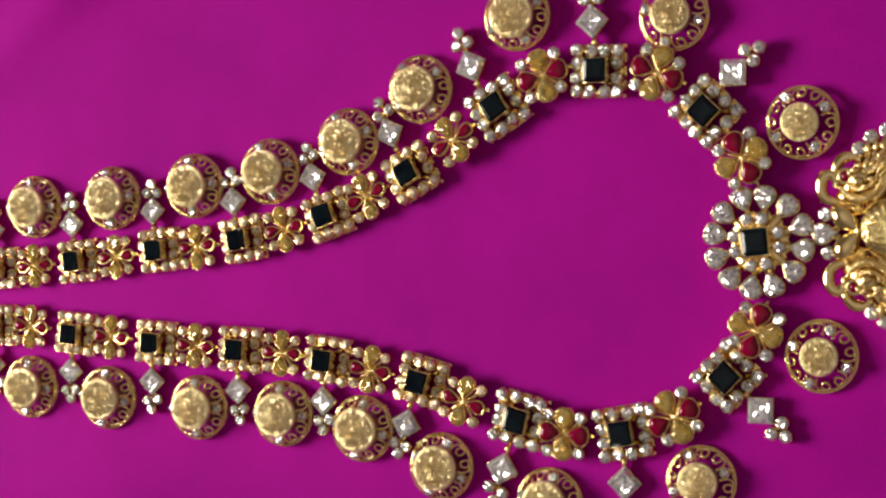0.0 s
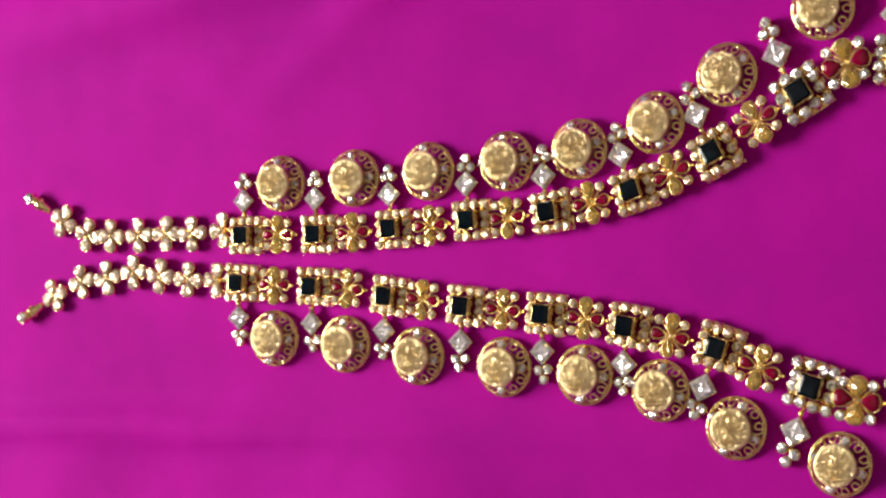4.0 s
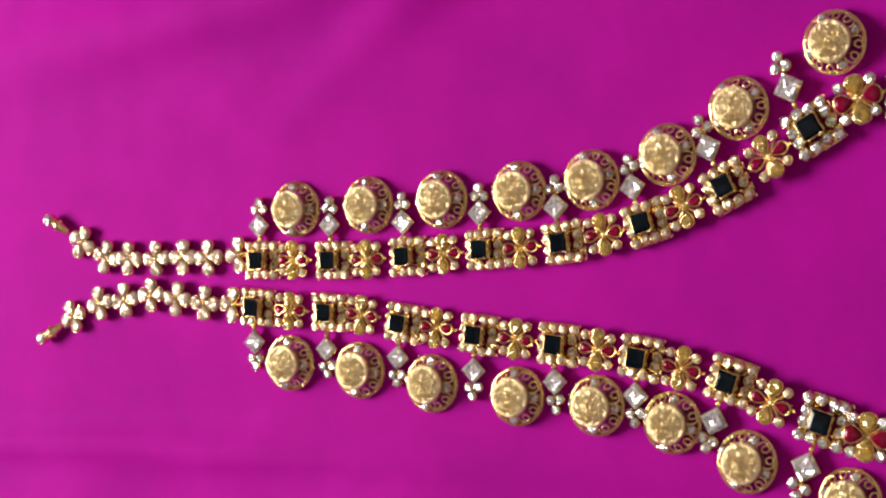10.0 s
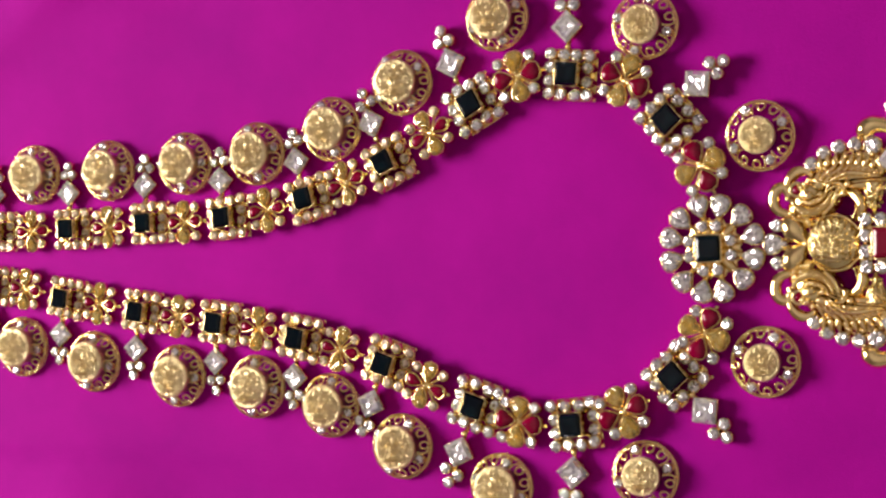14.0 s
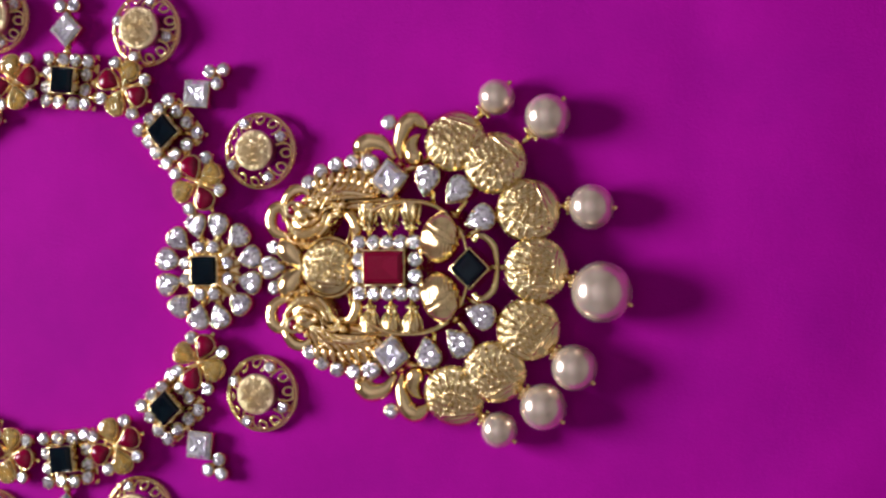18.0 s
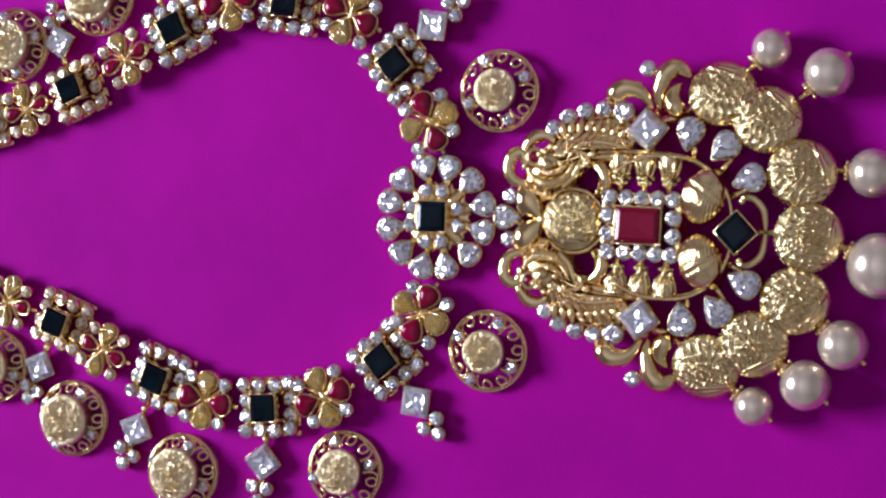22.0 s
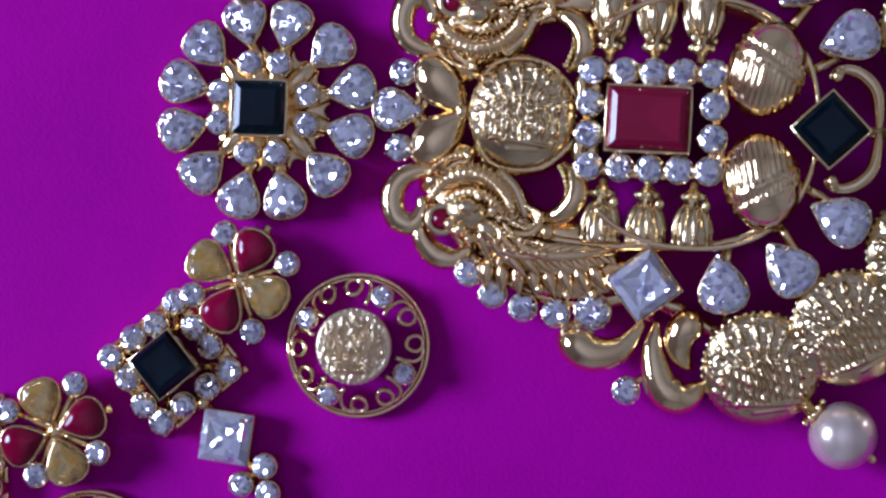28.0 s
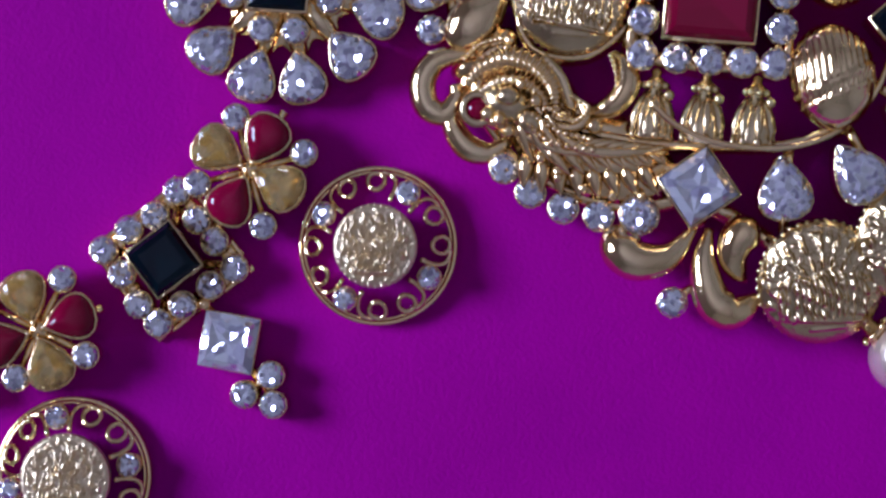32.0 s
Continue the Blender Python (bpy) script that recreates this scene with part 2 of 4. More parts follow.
def egg(rx, ry, rz, n=14, m=8):
    v, f = ball(1.0, n, m)
    return [(x * rx, y * ry, z * rz) for x, y, z in v], f


def curve(points, steps=6):
    """A smooth run through the points."""
    p = [Vector(q) for q in points]
    p = [2 * p[0] - p[1]] + p + [2 * p[-1] - p[-2]]
    out = []
    for i in range(1, len(p) - 2):
        for k in range(steps):
            t = k / steps
            out.append(0.5 * ((2 * p[i]) + (p[i + 1] - p[i - 1]) * t + (2 * p[i - 1] - 5 * p[i] + 4 * p[i + 1] - p[i + 2]) * t * t
                              + (3 * p[i] - p[i - 1] - 3 * p[i + 1] + p[i + 2]) * t ** 3))
    return out + [p[-2]]


def tapered(points, thick, thin=0.25, steps=6, seg=8, fat=0.5):
    """A scroll: a bar through points, thickest at the share fat of its length."""
    path = curve(points, steps)
    n = len(path) - 1
    rad = []
    for i in range(n + 1):
        t = i / n
        u = t / fat if t < fat else (1 - t) / (1 - fat)
        rad.append(thin + (thick - thin) * math.sin(max(u, 0) * math.pi / 2))
    return tube(path, rad, seg)


def leaf(length, width, height, bend=0.0, nu=110, nv=20):
    """A solid smooth leaf along +x, high along its middle; its base at the origin."""
    top, low = [], []
    for i in range(nu + 1):
        t = i / nu
        w = width / 2 * (math.sin(math.pi * min(1.0, 0.04 + 0.96 * t) ** 0.8) ** 0.75 + 0.02)
        for j in range(nv + 1):
            v = -1 + 2 * j / nv
            x, y = length * (t + 0.10 * (1 - abs(v)) * (t - 0.1)), v * w + bend * t * t
            z = height * (0.25 + 0.75 * math.sqrt(max(0.0, 1 - v * v))) * (0.5 + 0.5 * math.sin(math.pi * t ** 0.7))
            top.append((x, y, z))
            low.append((x, y, -0.25 * height))
    n, m = len(top), nv + 1
    f = []
    for i in range(nu):
        for j in range(nv):
            a = i * m + j
            f += [(a, a + m, a + m + 1, a + 1), (n + a, n + a + 1, n + a + m + 1, n + a + m)]
        a, c = i * m, i * m + nv
        f += [(a, n + a, n + a + m, a + m), (c, c + m, n + c + m, n + c)]
    f += [tuple(range(nv, -1, -1)) + tuple(range(n, n + nv + 1))]
    return top + low, f


def foil(outline, low, high):
    """The bright cup behind a clear stone."""
    n, loops = len(outline), []
    for z, s, w in ((low + 0.1, 0.12, 0.0), (low * 0.65 + high * 0.35, 0.5, 0.12), (low * 0.35 + high * 0.65 - 0.1, 0.78, -0.1), (high - 0.08, 0.96, 0.0)):
        loops.append([(x * s * (1 + w * (i % 2)), y * s * (1 + w * (i % 2)), z) for i, (x, y) in enumerate(outline)])
    return loft(loops, True, False)


# stones, the girdle at z = 0
def brilliant(a, b, r):
    """A cut stone over two outlines half a step apart: pavilion, crown and a flat table."""
    return loft([level(a, -0.84 * r, 0.05), level(b, -0.44 * r, 0.56), level(a, 0.0), level(b, 0.17 * r, 0.84), level(a, 0.28 * r, 0.58)], True, True, True)


def round_stone(d, n=9):
    return brilliant(circle(d / 2, n), circle(d / 2, n, True), d / 2)


def pear_stone(length, width):
    return brilliant(drop_outline(length, width, 13), drop_outline(length, width, 13, True), 0.5 * width)


def cabochon(length, width):
    """A smooth domed drop."""
    a = drop_outline(length, width, 22)
    return loft([level(a, -0.3), level(a, 0.0)] + [level(a, 0.30 * width * math.sin(k * math.pi / 12), math.cos(k * math.pi / 12)) for k in (1, 2, 3, 4, 5)] + [level(a, 0.30 * width, 0.03)], True, True)


def step_stone(w, h, rise=0.62):
    return loft([level(box_outline(w, h, 1), -0.3), level(box_outline(w, h, 1), 0.0), level(box_outline(w - 0.6, h - 0.6, 1), rise * 0.66), level(box_outline(w - 1.6, h - 1.6, 1), rise)], True, True)


def princess_stone(w):
    """A square stone: sloped crown, and a table crossed by facets that meet in its middle."""
    a = box_outline(w, w, 2)
    v = [(x * s, y * s, h * w) for s, h in ((1.0, 0.0), (0.70, 0.13), (0.36, 0.10), (0.45, -0.22)) for x, y in a]
    v = [(x, y, z - 0.06 * w * (i % 2)) if 16 <= i < 24 else (x, y, z) for i, (x, y, z) in enumerate(v)] + [(0, 0, 0.09 * w), (0, 0, -0.4 * w)]
    f = []
    for i in range(8):
        j = (i + 1) % 8
        f += [(i, j, 8 + j, 8 + i), (32, 16 + i, 16 + j), (33, 24 + j, 24 + i)]
        f += [(8 + i, 8 + j, 16 + i), (8 + j, 16 + j, 16 + i)] if i % 2 else [(8 + i, 8 + j, 16 + j), (8 + i, 16 + j, 16 + i)]
        f += [(24 + i, j, i), (24 + i, 24 + j, j)] if i % 2 else [(24 + i, 24 + j, i), (24 + j, j, i)]
    return v, f


def thing(name, label, category, m=None, group="", kind=""):
    ob = new(name)
    ob.empty_display_size = 0.005
    if m:
        ob.matrix_basis = m
    return tagged(ob, label, category, group, kind)


def part(name, mesh, parent, m=None, label=""):
    ob = new(name, mesh)
    ob.parent = parent
    if m:
        ob.matrix_basis = m
    return tagged(ob, label)


def slab(name, lo, hi, mat, bevel=0.0):
    bm = bmesh.new()
    bmesh.ops.create_cube(bm, size=1.0)
    for v in bm.verts:
        v.co = [lo[i] + (v.co[i] + 0.5) * (hi[i] - lo[i]) for i in range(3)]
    if bevel:
        bmesh.ops.bevel(bm, geom=bm.edges[:], offset=bevel, segments=3, affect="EDGES")
    me = bpy.data.meshes.new(name)
    bm.to_mesh(me)
    bm.free()
    me.materials.append(mat)
    return new(name, me)


# ---- the room that closes the place, with the window's opening ----
FLOOR, TOP, X0, X1, Y0, Y1 = -0.75, 1.75, -0.96, 1.6, -1.6, 1.6
tagged(slab("floor", (X0 - 0.1, Y0 - 0.1, FLOOR - 0.1), (X1 + 0.1, Y1 + 0.1, FLOOR), WOOD), "dark wooden floor of the room", "floor", kind="structure")
tagged(slab("ceiling", (X0 - 0.1, Y0 - 0.1, TOP), (X1 + 0.1, Y1 + 0.1, TOP + 0.1), WHITEWASH), "plain pale plastered ceiling of the room", "ceiling", kind="structure")
tagged(slab("wall_east", (X1, Y0, FLOOR), (X1 + 0.1, Y1, TOP), PLASTER), "plain pale plastered room wall", "wall", kind="structure")
tagged(slab("wall_north", (X0 - 0.1, Y1, FLOOR), (X1 + 0.1, Y1 + 0.1, TOP), PLASTER), "plain pale plastered room wall", "wall", kind="structure")
tagged(slab("wall_south", (X0 - 0.1, Y0 - 0.1, FLOOR), (X1 + 0.1, Y0, TOP), PLASTER), "plain pale plastered room wall", "wall", kind="structure")
wall = thing("wall_west", "plain pale plastered wall with an open window", "wall", kind="structure")
WY0, WY1, WZ0, WZ1 = -0.14, 0.34, 0.37, 0.79
for lo, hi in (((Y0, FLOOR), (WY0, TOP)), ((WY1, FLOOR), (Y1, TOP)), ((WY0, FLOOR), (WY1, WZ0)), ((WY0, WZ1), (WY1, TOP))):
    slab("wall_panel", (X0 - 0.1, lo[0], lo[1]), (X0, hi[0], hi[1]), PLASTER).parent = wall

# ---- table and cloth ----
table = thing("table", "dark wooden table under the magenta cloth", "table")
slab("tabletop", (-0.62, -0.46, -0.034), (0.42, 0.46, -0.006), WOOD, 0.004).parent = table
for x in (-0.56, 0.36):
    for y in (-0.40, 0.40):
        slab("leg", (x - 0.03, y - 0.03, FLOOR), (x + 0.03, y + 0.03, -0.034), WOOD, 0.004).parent = table


def cloth_height(x, y):
    """Low waves and a few soft creases, flat under the jewellery."""
    h = 3.2 * noise.noise((x / 95, y / 60, 1.7)) + 0.8 * noise.noise((x / 34, y / 22, 5.1)) + 0.3 * noise.noise((x / 11, y / 9, 2.2))
    for cx, cy, angle, wide, high in CREASES:
        a = radians(angle)
        d = -(x - cx) * math.sin(a) + (y - cy) * math.cos(a)
        along = (x - cx) * math.cos(a) + (y - cy) * math.sin(a)
        h += high * math.exp(-(d / wide) ** 2) * math.exp(-(along / 70) ** 2)
    return h


CREASES = [(-190, -36, -3, 3, 2.4), (-95, -42, -8, 4, 2.2), (-245, -31, 1, 2.5, 2.2), (-136, 75, 35, 6, 1.7), (-225, 76, 8, 12, 3.0), (-20, -70, 20, 7, 2.0), (-150, -78, 72, 26, 3.0), (-190, 74, 3, 9, 3.2), (-130, 74, -3, 3, 1.4), (-232, -35, -2, 4, 1.8), (-160, -48, -7, 6, 1.4), (-150, 78, 8, 5, 1.2), (-60, 95, -20, 6, 1.0), (-180, -62, 5, 7, 1.0), (-70, -85, 12, 8, 1.1), (60, 62, -30, 8, 0.9), (95, -50, 40, 9, 0.8)]
NX, NY = 360, 320
verts, faces = [], []
for j in range(NY + 1):
    for i in range(NX + 1):
        x, y = -640 + 1080 * i / NX, -480 + 960 * j / NY
        k = min(1.0, max(0.0, (x + 195) / 120))
        u = min(1.0, max(0.0, (math.hypot(max(-260 - x, x - 85, 0), max(abs(y - 8 * (1 - k)) - 22 - 30 * k, 0)) - 4) / 22))
        verts.append((x, y, -0.45 + (cloth_height(x, y) + 0.2) * (0.3 + 0.7 * u)))
for j in range(NY):
    for i in range(NX):
        a = j * (NX + 1) + i
        faces.append((a, a + 1, a + NX + 2, a + NX + 1))
sheet = Shape()
sheet.v, sheet.f = verts, faces
cloth = tagged(new("cloth", sheet.mesh("cloth", CLOTH)), "bright magenta cloth with soft creases on the table", "cloth", kind="structure")
mod = cloth.modifiers.new("thickness", "SOLIDIFY")
mod.thickness, mod.offset = 0.0006, -1

# ---- necklace band ----
necklace = thing("necklace", "gold necklace band set with emeralds, rubies and crystals on magenta cloth", "necklace")



def jewel(name, stone, outline, mat, low, high, wall=0.22, hold=4, smooth=False):
    """A stone in its gold collar; z = 0 is the cloth."""
    clear = mat not in (RUBY, EMERALD)
    g = Shape().add(stone, at(0, 0, high)).add(bezel(outline, low, high - (0.22 if clear else 0.0), wall), None, 1)
    if clear:
        g.add(foil(outline, low, high), None, 2).add(claws(outline, hold, high - 0.05, 0.14), None, 1)
    return g.mesh(name, mat, GOLD, GOLD if mat == CITRINE else FOIL, flat=(2,) if smooth else (0, 2))


SMALL = jewel("crystal", round_stone(2.3), circle(1.14, 14), CRYSTAL, 0.5, 2.4, 0.12)
SMALL_WARM = jewel("crystal", round_stone(2.0), circle(1.02, 14), WARM_CRYSTAL, 0.5, 2.4, 0.24)
TINY = jewel("crystal", round_stone(2.0), circle(0.99, 14), CRYSTAL, 0.6, 2.1, 0.1)
PETAL_CLEAR = jewel("crystal", pear_stone(4.5, 3.3), drop_outline(4.5, 3.3), LARGE_CRYSTAL, 0.2, 2.3, 0.2, 3)
PETAL_RUBY = jewel("ruby", cabochon(4.4, 3.1), drop_outline(4.5, 3.2), RUBY, 0.3, 2.2, 0.2, 4, True)
PETAL_SLIM = jewel("ruby", cabochon(3.8, 2.0), drop_outline(4.0, 2.1), RUBY, 0.1, 1.7, 0.34, 4, True)
PETAL_CITRINE = jewel("citrine", pear_stone(4.5, 3.3), drop_outline(4.5, 3.3), CITRINE, 0.3, 2.2, 0.18, 3)
PETAL_PALE = jewel("citrine", pear_stone(4.4, 2.7), drop_outline(4.4, 2.7), CITRINE, 0.3, 2.2, 0.24, 3)
TABLE_CUT = jewel("emerald", step_stone(4.5, 4.5), box_outline(4.65, 4.65, 3), EMERALD, -0.9, 3.3, 0.1)
PRINCESS = jewel("crystal", princess_stone(4.75), box_outline(4.7, 4.7, 3), SQUARE_CRYSTAL, 0.4, 2.2, 0.12)

# square link: an emerald in a square of twelve crystals
ROUNDS = [(u, v) for u in (-4.1, -1.37, 1.37, 4.1) for v in (-3.9, -1.3, 1.3, 3.9) if abs(u) > 4 or abs(v) > 3]
g = Shape()
g.add(loft([level(box_outline(9.2, 8.9), 0.0), level(box_outline(9.5, 9.2), 0.25), level(box_outline(9.5, 9.2), 0.6), level(box_outline(9.2, 8.9), 0.75),
            level(box_outline(7.2, 6.9), 0.75), level(box_outline(7.0, 6.7), 0.4), level(box_outline(7.0, 6.7), 0.0)], False, False))
for k in (0, 1):
    g.add(tube([(-4.6, 0, 0.6), (0, 0, 1.4), (4.6, 0, 0.6)], 0.5), at(0, 0, 0, 90 * k + 45))
square = [(x, y, 0.35) for x, y in box_outline(10.0, 9.7, 6)]
g.add(tube(square + square[:2], 0.28, 6))
for u, v in ROUNDS:
    g.add(lathe([(0.5, 0.0), (0.55, 0.6), (0.4, 1.2)], 8), at(u, v))
SQUARE = g.mesh("square_link", GOLD)

# flower link: two rubies along the band, two citrines across it, four crystals between
g = Shape()
g.add(lathe([(1.3, 0.3), (1.1, 1.2), (0.6, 1.7), (0.2, 1.9)], 12))
for k in range(4):
    g.add(tube([(0, 0, 1.0), (4.6, 0, 0.7)], 0.34), at(0, 0, 0, 45 + 90 * k))
    g.add(ball(0.32, 8, 5), Matrix.Rotation(radians(90 * k), 4, "Z") @ at(0.75, 0, 2.1))
g.add(tube([(-6.0, 0, 0.6), (6.0, 0, 0.6)], 0.45))
FLOWER = g.mesh("flower_link", GOLD)


def loose(most=7.0):
    """A small chance tilt, as hand-set stones have."""
    return Matrix.Rotation(radians(random.uniform(-most, most)), 4, "X") @ Matrix.Rotation(radians(random.uniform(-most, most)), 4, "Y")


def square_link(x, y, turn, s):
    tall = 1.6 if s < 0.99 else 1.0
    ob = part("square_link", SQUARE, necklace, placed(x, y, 0, turn, s))
    part("emerald", TABLE_CUT, ob, placed(0, 0, tall), "square table-cut dark green emerald")
    for u, v in ROUNDS:
        part("crystal", SMALL_WARM if s < 0.99 else SMALL, ob, placed(u, v, random.uniform(-0.1, 0.12), random.uniform(0, 90)) @ loose())


def flower_link(x, y, turn, s, z):
    ob = part("flower_link", FLOWER, necklace, placed(x, y, z, turn, 0.95 * s))
    for k in range(4):
        a = radians(90 * k)
        part("citrine" if k % 2 else "ruby", (PETAL_CITRINE if k % 2 else PETAL_RUBY) if s > 0.99 else PETAL_PALE if k % 2 else PETAL_SLIM, ob, placed(3.1 * math.cos(a), 3.1 * math.sin(a), 0, 90 * k + 180) @ loose(5.0))
        a += radians(45)
        part("crystal", SMALL_WARM if s < 0.99 else SMALL, ob, placed(4.9 * math.cos(a), 4.9 * math.sin(a), -0.35, random.uniform(0, 90)) @ loose())


UPPER = [(-189.9, 11.5), (-169.0, 10.3), (-148.2, 10.0), (-127.5, 10.4), (-107.3, 10.7), (-87.1, 13.7), (-68.0, 20.1), (-48.3, 30.6), (-27.2, 34.9), (-7.1, 24.7)]
LOWER = [(-192.0, 0.1), (-170.9, -2.0), (-150.4, -5.4), (-130.3, -8.8), (-110.1, -11.7), (-90.2, -15.3), (-69.7, -20.9), (-49.8, -29.6), (-28.9, -33.3), (-7.8, -24.1)]
UPPER_COINS = [(-179.6, 23.2), (-158.7, 22.7), (-138.5, 22.5), (-118.1, 22.9), (-99.9, 23.9), (-81.5, 27.9), (-64.6, 36.3), (-42.9, 47.6), (-11.7, 43.3), (10.3, 20.6)]
LOWER_COINS = [(-183.7, -13.7), (-163.6, -16.0), (-143.9, -19.6), (-121.6, -23.0), (-101.8, -25.5), (-84.0, -29.5), (-67.4, -37.9), (-45.4, -45.8), (-14.9, -43.1), (9.7, -21.7)]
UPPER_DROPS = [(-190.2, 19.9), (-169.4, 18.7), (-148.9, 18.1), (-128.3, 18.6), (-108.8, 18.7), (-89.8, 21.8), (-71.7, 28.6), (-53.1, 39.4), (-27.4, 44.3), (-1.4, 31.1)]
LOWER_DROPS = [(-193.4, -8.3), (-172.2, -10.7), (-152.3, -13.4), (-132.1, -16.8), (-111.4, -20.0), (-91.8, -23.4), (-74.1, -29.1), (-54.2, -38.8), (-29.7, -42.7), (-2.1, -30.7)]
UPPER_LEAN = [88, 87, 89, 88, 91, 97, 106, 106, 89, 39]
LOWER_LEAN = [-89, -91, -97, -96, -91, -95, -111, -112, -96, -51]
GRADES = [0.89, 0.89, 0.89, 0.90, 0.91, 0.92, 0.95, 1.0, 1.0, 1.0]
UPPER_FLOWERS = [(-180.6, 11.0), (-159.4, 10.0), (-138.3, 10.0), (-118.2, 10.2), (-97.4, 11.9), (-78.1, 16.5), (-57.9, 25.4), (-38.1, 35.4), (-15.4, 32.8), (-0.9, 15.4)]
LOWER_FLOWERS = [(-182.4, -1.0), (-161.7, -3.0), (-141.3, -6.8), (-120.7, -10.2), (-100.4, -13.2), (-80.7, -17.9), (-60.7, -25.4), (-40.3, -32.8), (-18.4, -30.9), (-1.4, -16.1)]
drops, charms = [], []
for squares, flowers, coins, hung, leans in ((UPPER, UPPER_FLOWERS, UPPER_COINS, UPPER_DROPS, UPPER_LEAN), (LOWER, LOWER_FLOWERS, LOWER_COINS, LOWER_DROPS, LOWER_LEAN)):
    end = (2.2, 4.0 if squares is UPPER else -4.0)
    for i, (x, y) in enumerate(squares):
        (xa, ya), (xb, yb) = flowers[i - 1] if i else (2 * x - flowers[0][0], 2 * y - flowers[0][1]), flowers[i]
        square_link(x, y, math.degrees(math.atan2(yb - ya, xb - xa)), GRADES[i])
        drops.append((*hung[i], leans[i], GRADES[i] * 0.98))
        (fx, fy), (xb, yb) = flowers[i], squares[i + 1] if i < 9 else end
        flower_link(fx, fy, math.degrees(math.atan2(yb - y, xb - x)), GRADES[i], 1.3 if i > 5 else 0.5)
        charms.append((*coins[i], fx, fy))

# centre flower
g = Shape()
for k in range(12):
    a = 30 * k + 15
    g.add(tube([(2.0, 0, 1.5), (4.5, 0, 1.3), (7.5, 0, 0.7)], [0.9, 1.0, 0.6]), at(0, 0, 0, a))
lobed = []
for k in range(96):
    a = 2 * math.pi * k / 96
    q = 6.2 + 0.7 * math.cos(12 * (a - radians(15)))
    lobed.append((q * math.cos(a), q * math.sin(a)))
g.add(loft([level(lobed, 0.5), level(lobed, 0.95), level(lobed, 1.15, 0.96), level(lobed, 1.3, 0.5)], True, True))
g.add(lathe([(2.6, 0.5), (3.4, 0.7), (3.0, 1.6)], 24))
CENTRE8 = [(q * u - 0.2, r * v) for u, v in ((1.45, 4.25), (4.25, 1.45)) for q in (-1, 1) for r in (-1, 1)]
flower = part("centre_flower", g.mesh("centre_flower", GOLD), necklace, placed(0.4, -0.1, 0.1, 0, 0.97))
part("emerald", jewel("emerald", step_stone(5.0, 5.0), box_outline(5.1, 5.1, 3), EMERALD, 0.6, 3.1, 0.3), flower, placed(-0.5, 0), "square table-cut near-black emerald")
for k in range(12):
    a = 30 * k + 15
    part("crystal", PETAL_CLEAR, flower, placed(8.5 * math.cos(radians(a)), 8.45 * math.sin(radians(a)), 0, a + 180) @ loose(5.0))
for u, v in CENTRE8:
    part("crystal", SMALL, flower, placed(u, v, 0.3, 31 * u))

# back chain of small four-petalled links, and the end loops
g = Shape()
for k in range(4):
    g.add(tube([(0, 0, 0.8), (2.6, 0, 0.6)], [0.6, 0.4]), at(0, 0, 0, 90 * k))
g.add(ball(0.7), at(0, 0, 1.3)).add(tube([(-4.2, 0, 0.5), (4.2, 0, 0.5)], 0.4))
CHAIN = g.mesh("chain_link", GOLD)
LEAF = jewel("crystal", pear_stone(3.8, 2.7), drop_outline(3.8, 2.7, 14), WARM_CRYSTAL, 0.1, 1.7, 0.2, 3)
g = Shape().add(tube([(0, 0, 1.2), (1.6, 0, 1.3), (4.6, 0, 1.0)], [1.0, 1.25, 0.7], 10)).add(ring(1.1, 0.22, 1.2, 16, 6), at(0.4, 0) @ Matrix.Rotation(radians(90), 4, "Y") @ Matrix.Translation((-1.2, 0, -1.2)))
for k in range(5):
    g.add(ball(0.45, 7, 5), at(1.7, 1.1 * math.cos(1.26 * k), 1.3 + 1.0 * math.sin(1.26 * k)))
LOOP = g.mesh("end_loop", GOLD)
UPPER_CHAIN = [(-256.4, 25.3), (-247.4, 19.4), (-239.5, 15.2), (-232.0, 14.4), (-223.0, 13.9), (-214.4, 13.6), (-206.5, 13.1), (-198.0, 13.3)]
LOWER_CHAIN = [(-260.7, -4.2), (-251.5, 0.4), (-242.3, 3.3), (-233.9, 3.8), (-225.2, 4.8), (-217.0, 3.4), (-208.4, 1.9), (-200.6, 1.2)]
for run in (UPPER_CHAIN, LOWER_CHAIN):
    for i in range(len(run)):
        d = Vector(run[min(i + 1, len(run) - 1)]) - Vector(run[max(i - 1, 0)])
        turn = math.degrees(math.atan2(d.y, d.x))
        if i == 0:
            ob = part("end_loop", LOOP, necklace, placed(*run[0], 0.1, turn, 1.2), "small gold end tube with one stone at its tip")
            part("crystal", SMALL, ob, placed(-0.9, 0, 0.2))
            continue
        ob = part("chain_link", CHAIN, necklace, placed(run[i][0] + (1.2 if i == len(run) - 1 else 0), run[i][1], 0, turn))
        for k in range(4):
            a = radians(90 * k)
            if k == 0 and i == len(run) - 1:
                continue
            q = 2.35 if k % 2 else 2.2
            part("crystal", LEAF, ob, placed(q * math.cos(a), q * math.sin(a), 0.15 * (k % 2), 90 * k + 180) @ loose())


# ---- coin charms ----
def step(x, soft=0.07):
    t = min(1.0, max(0.0, 0.5 + x / (2 * soft)))
    return t * t * (3 - 2 * t)


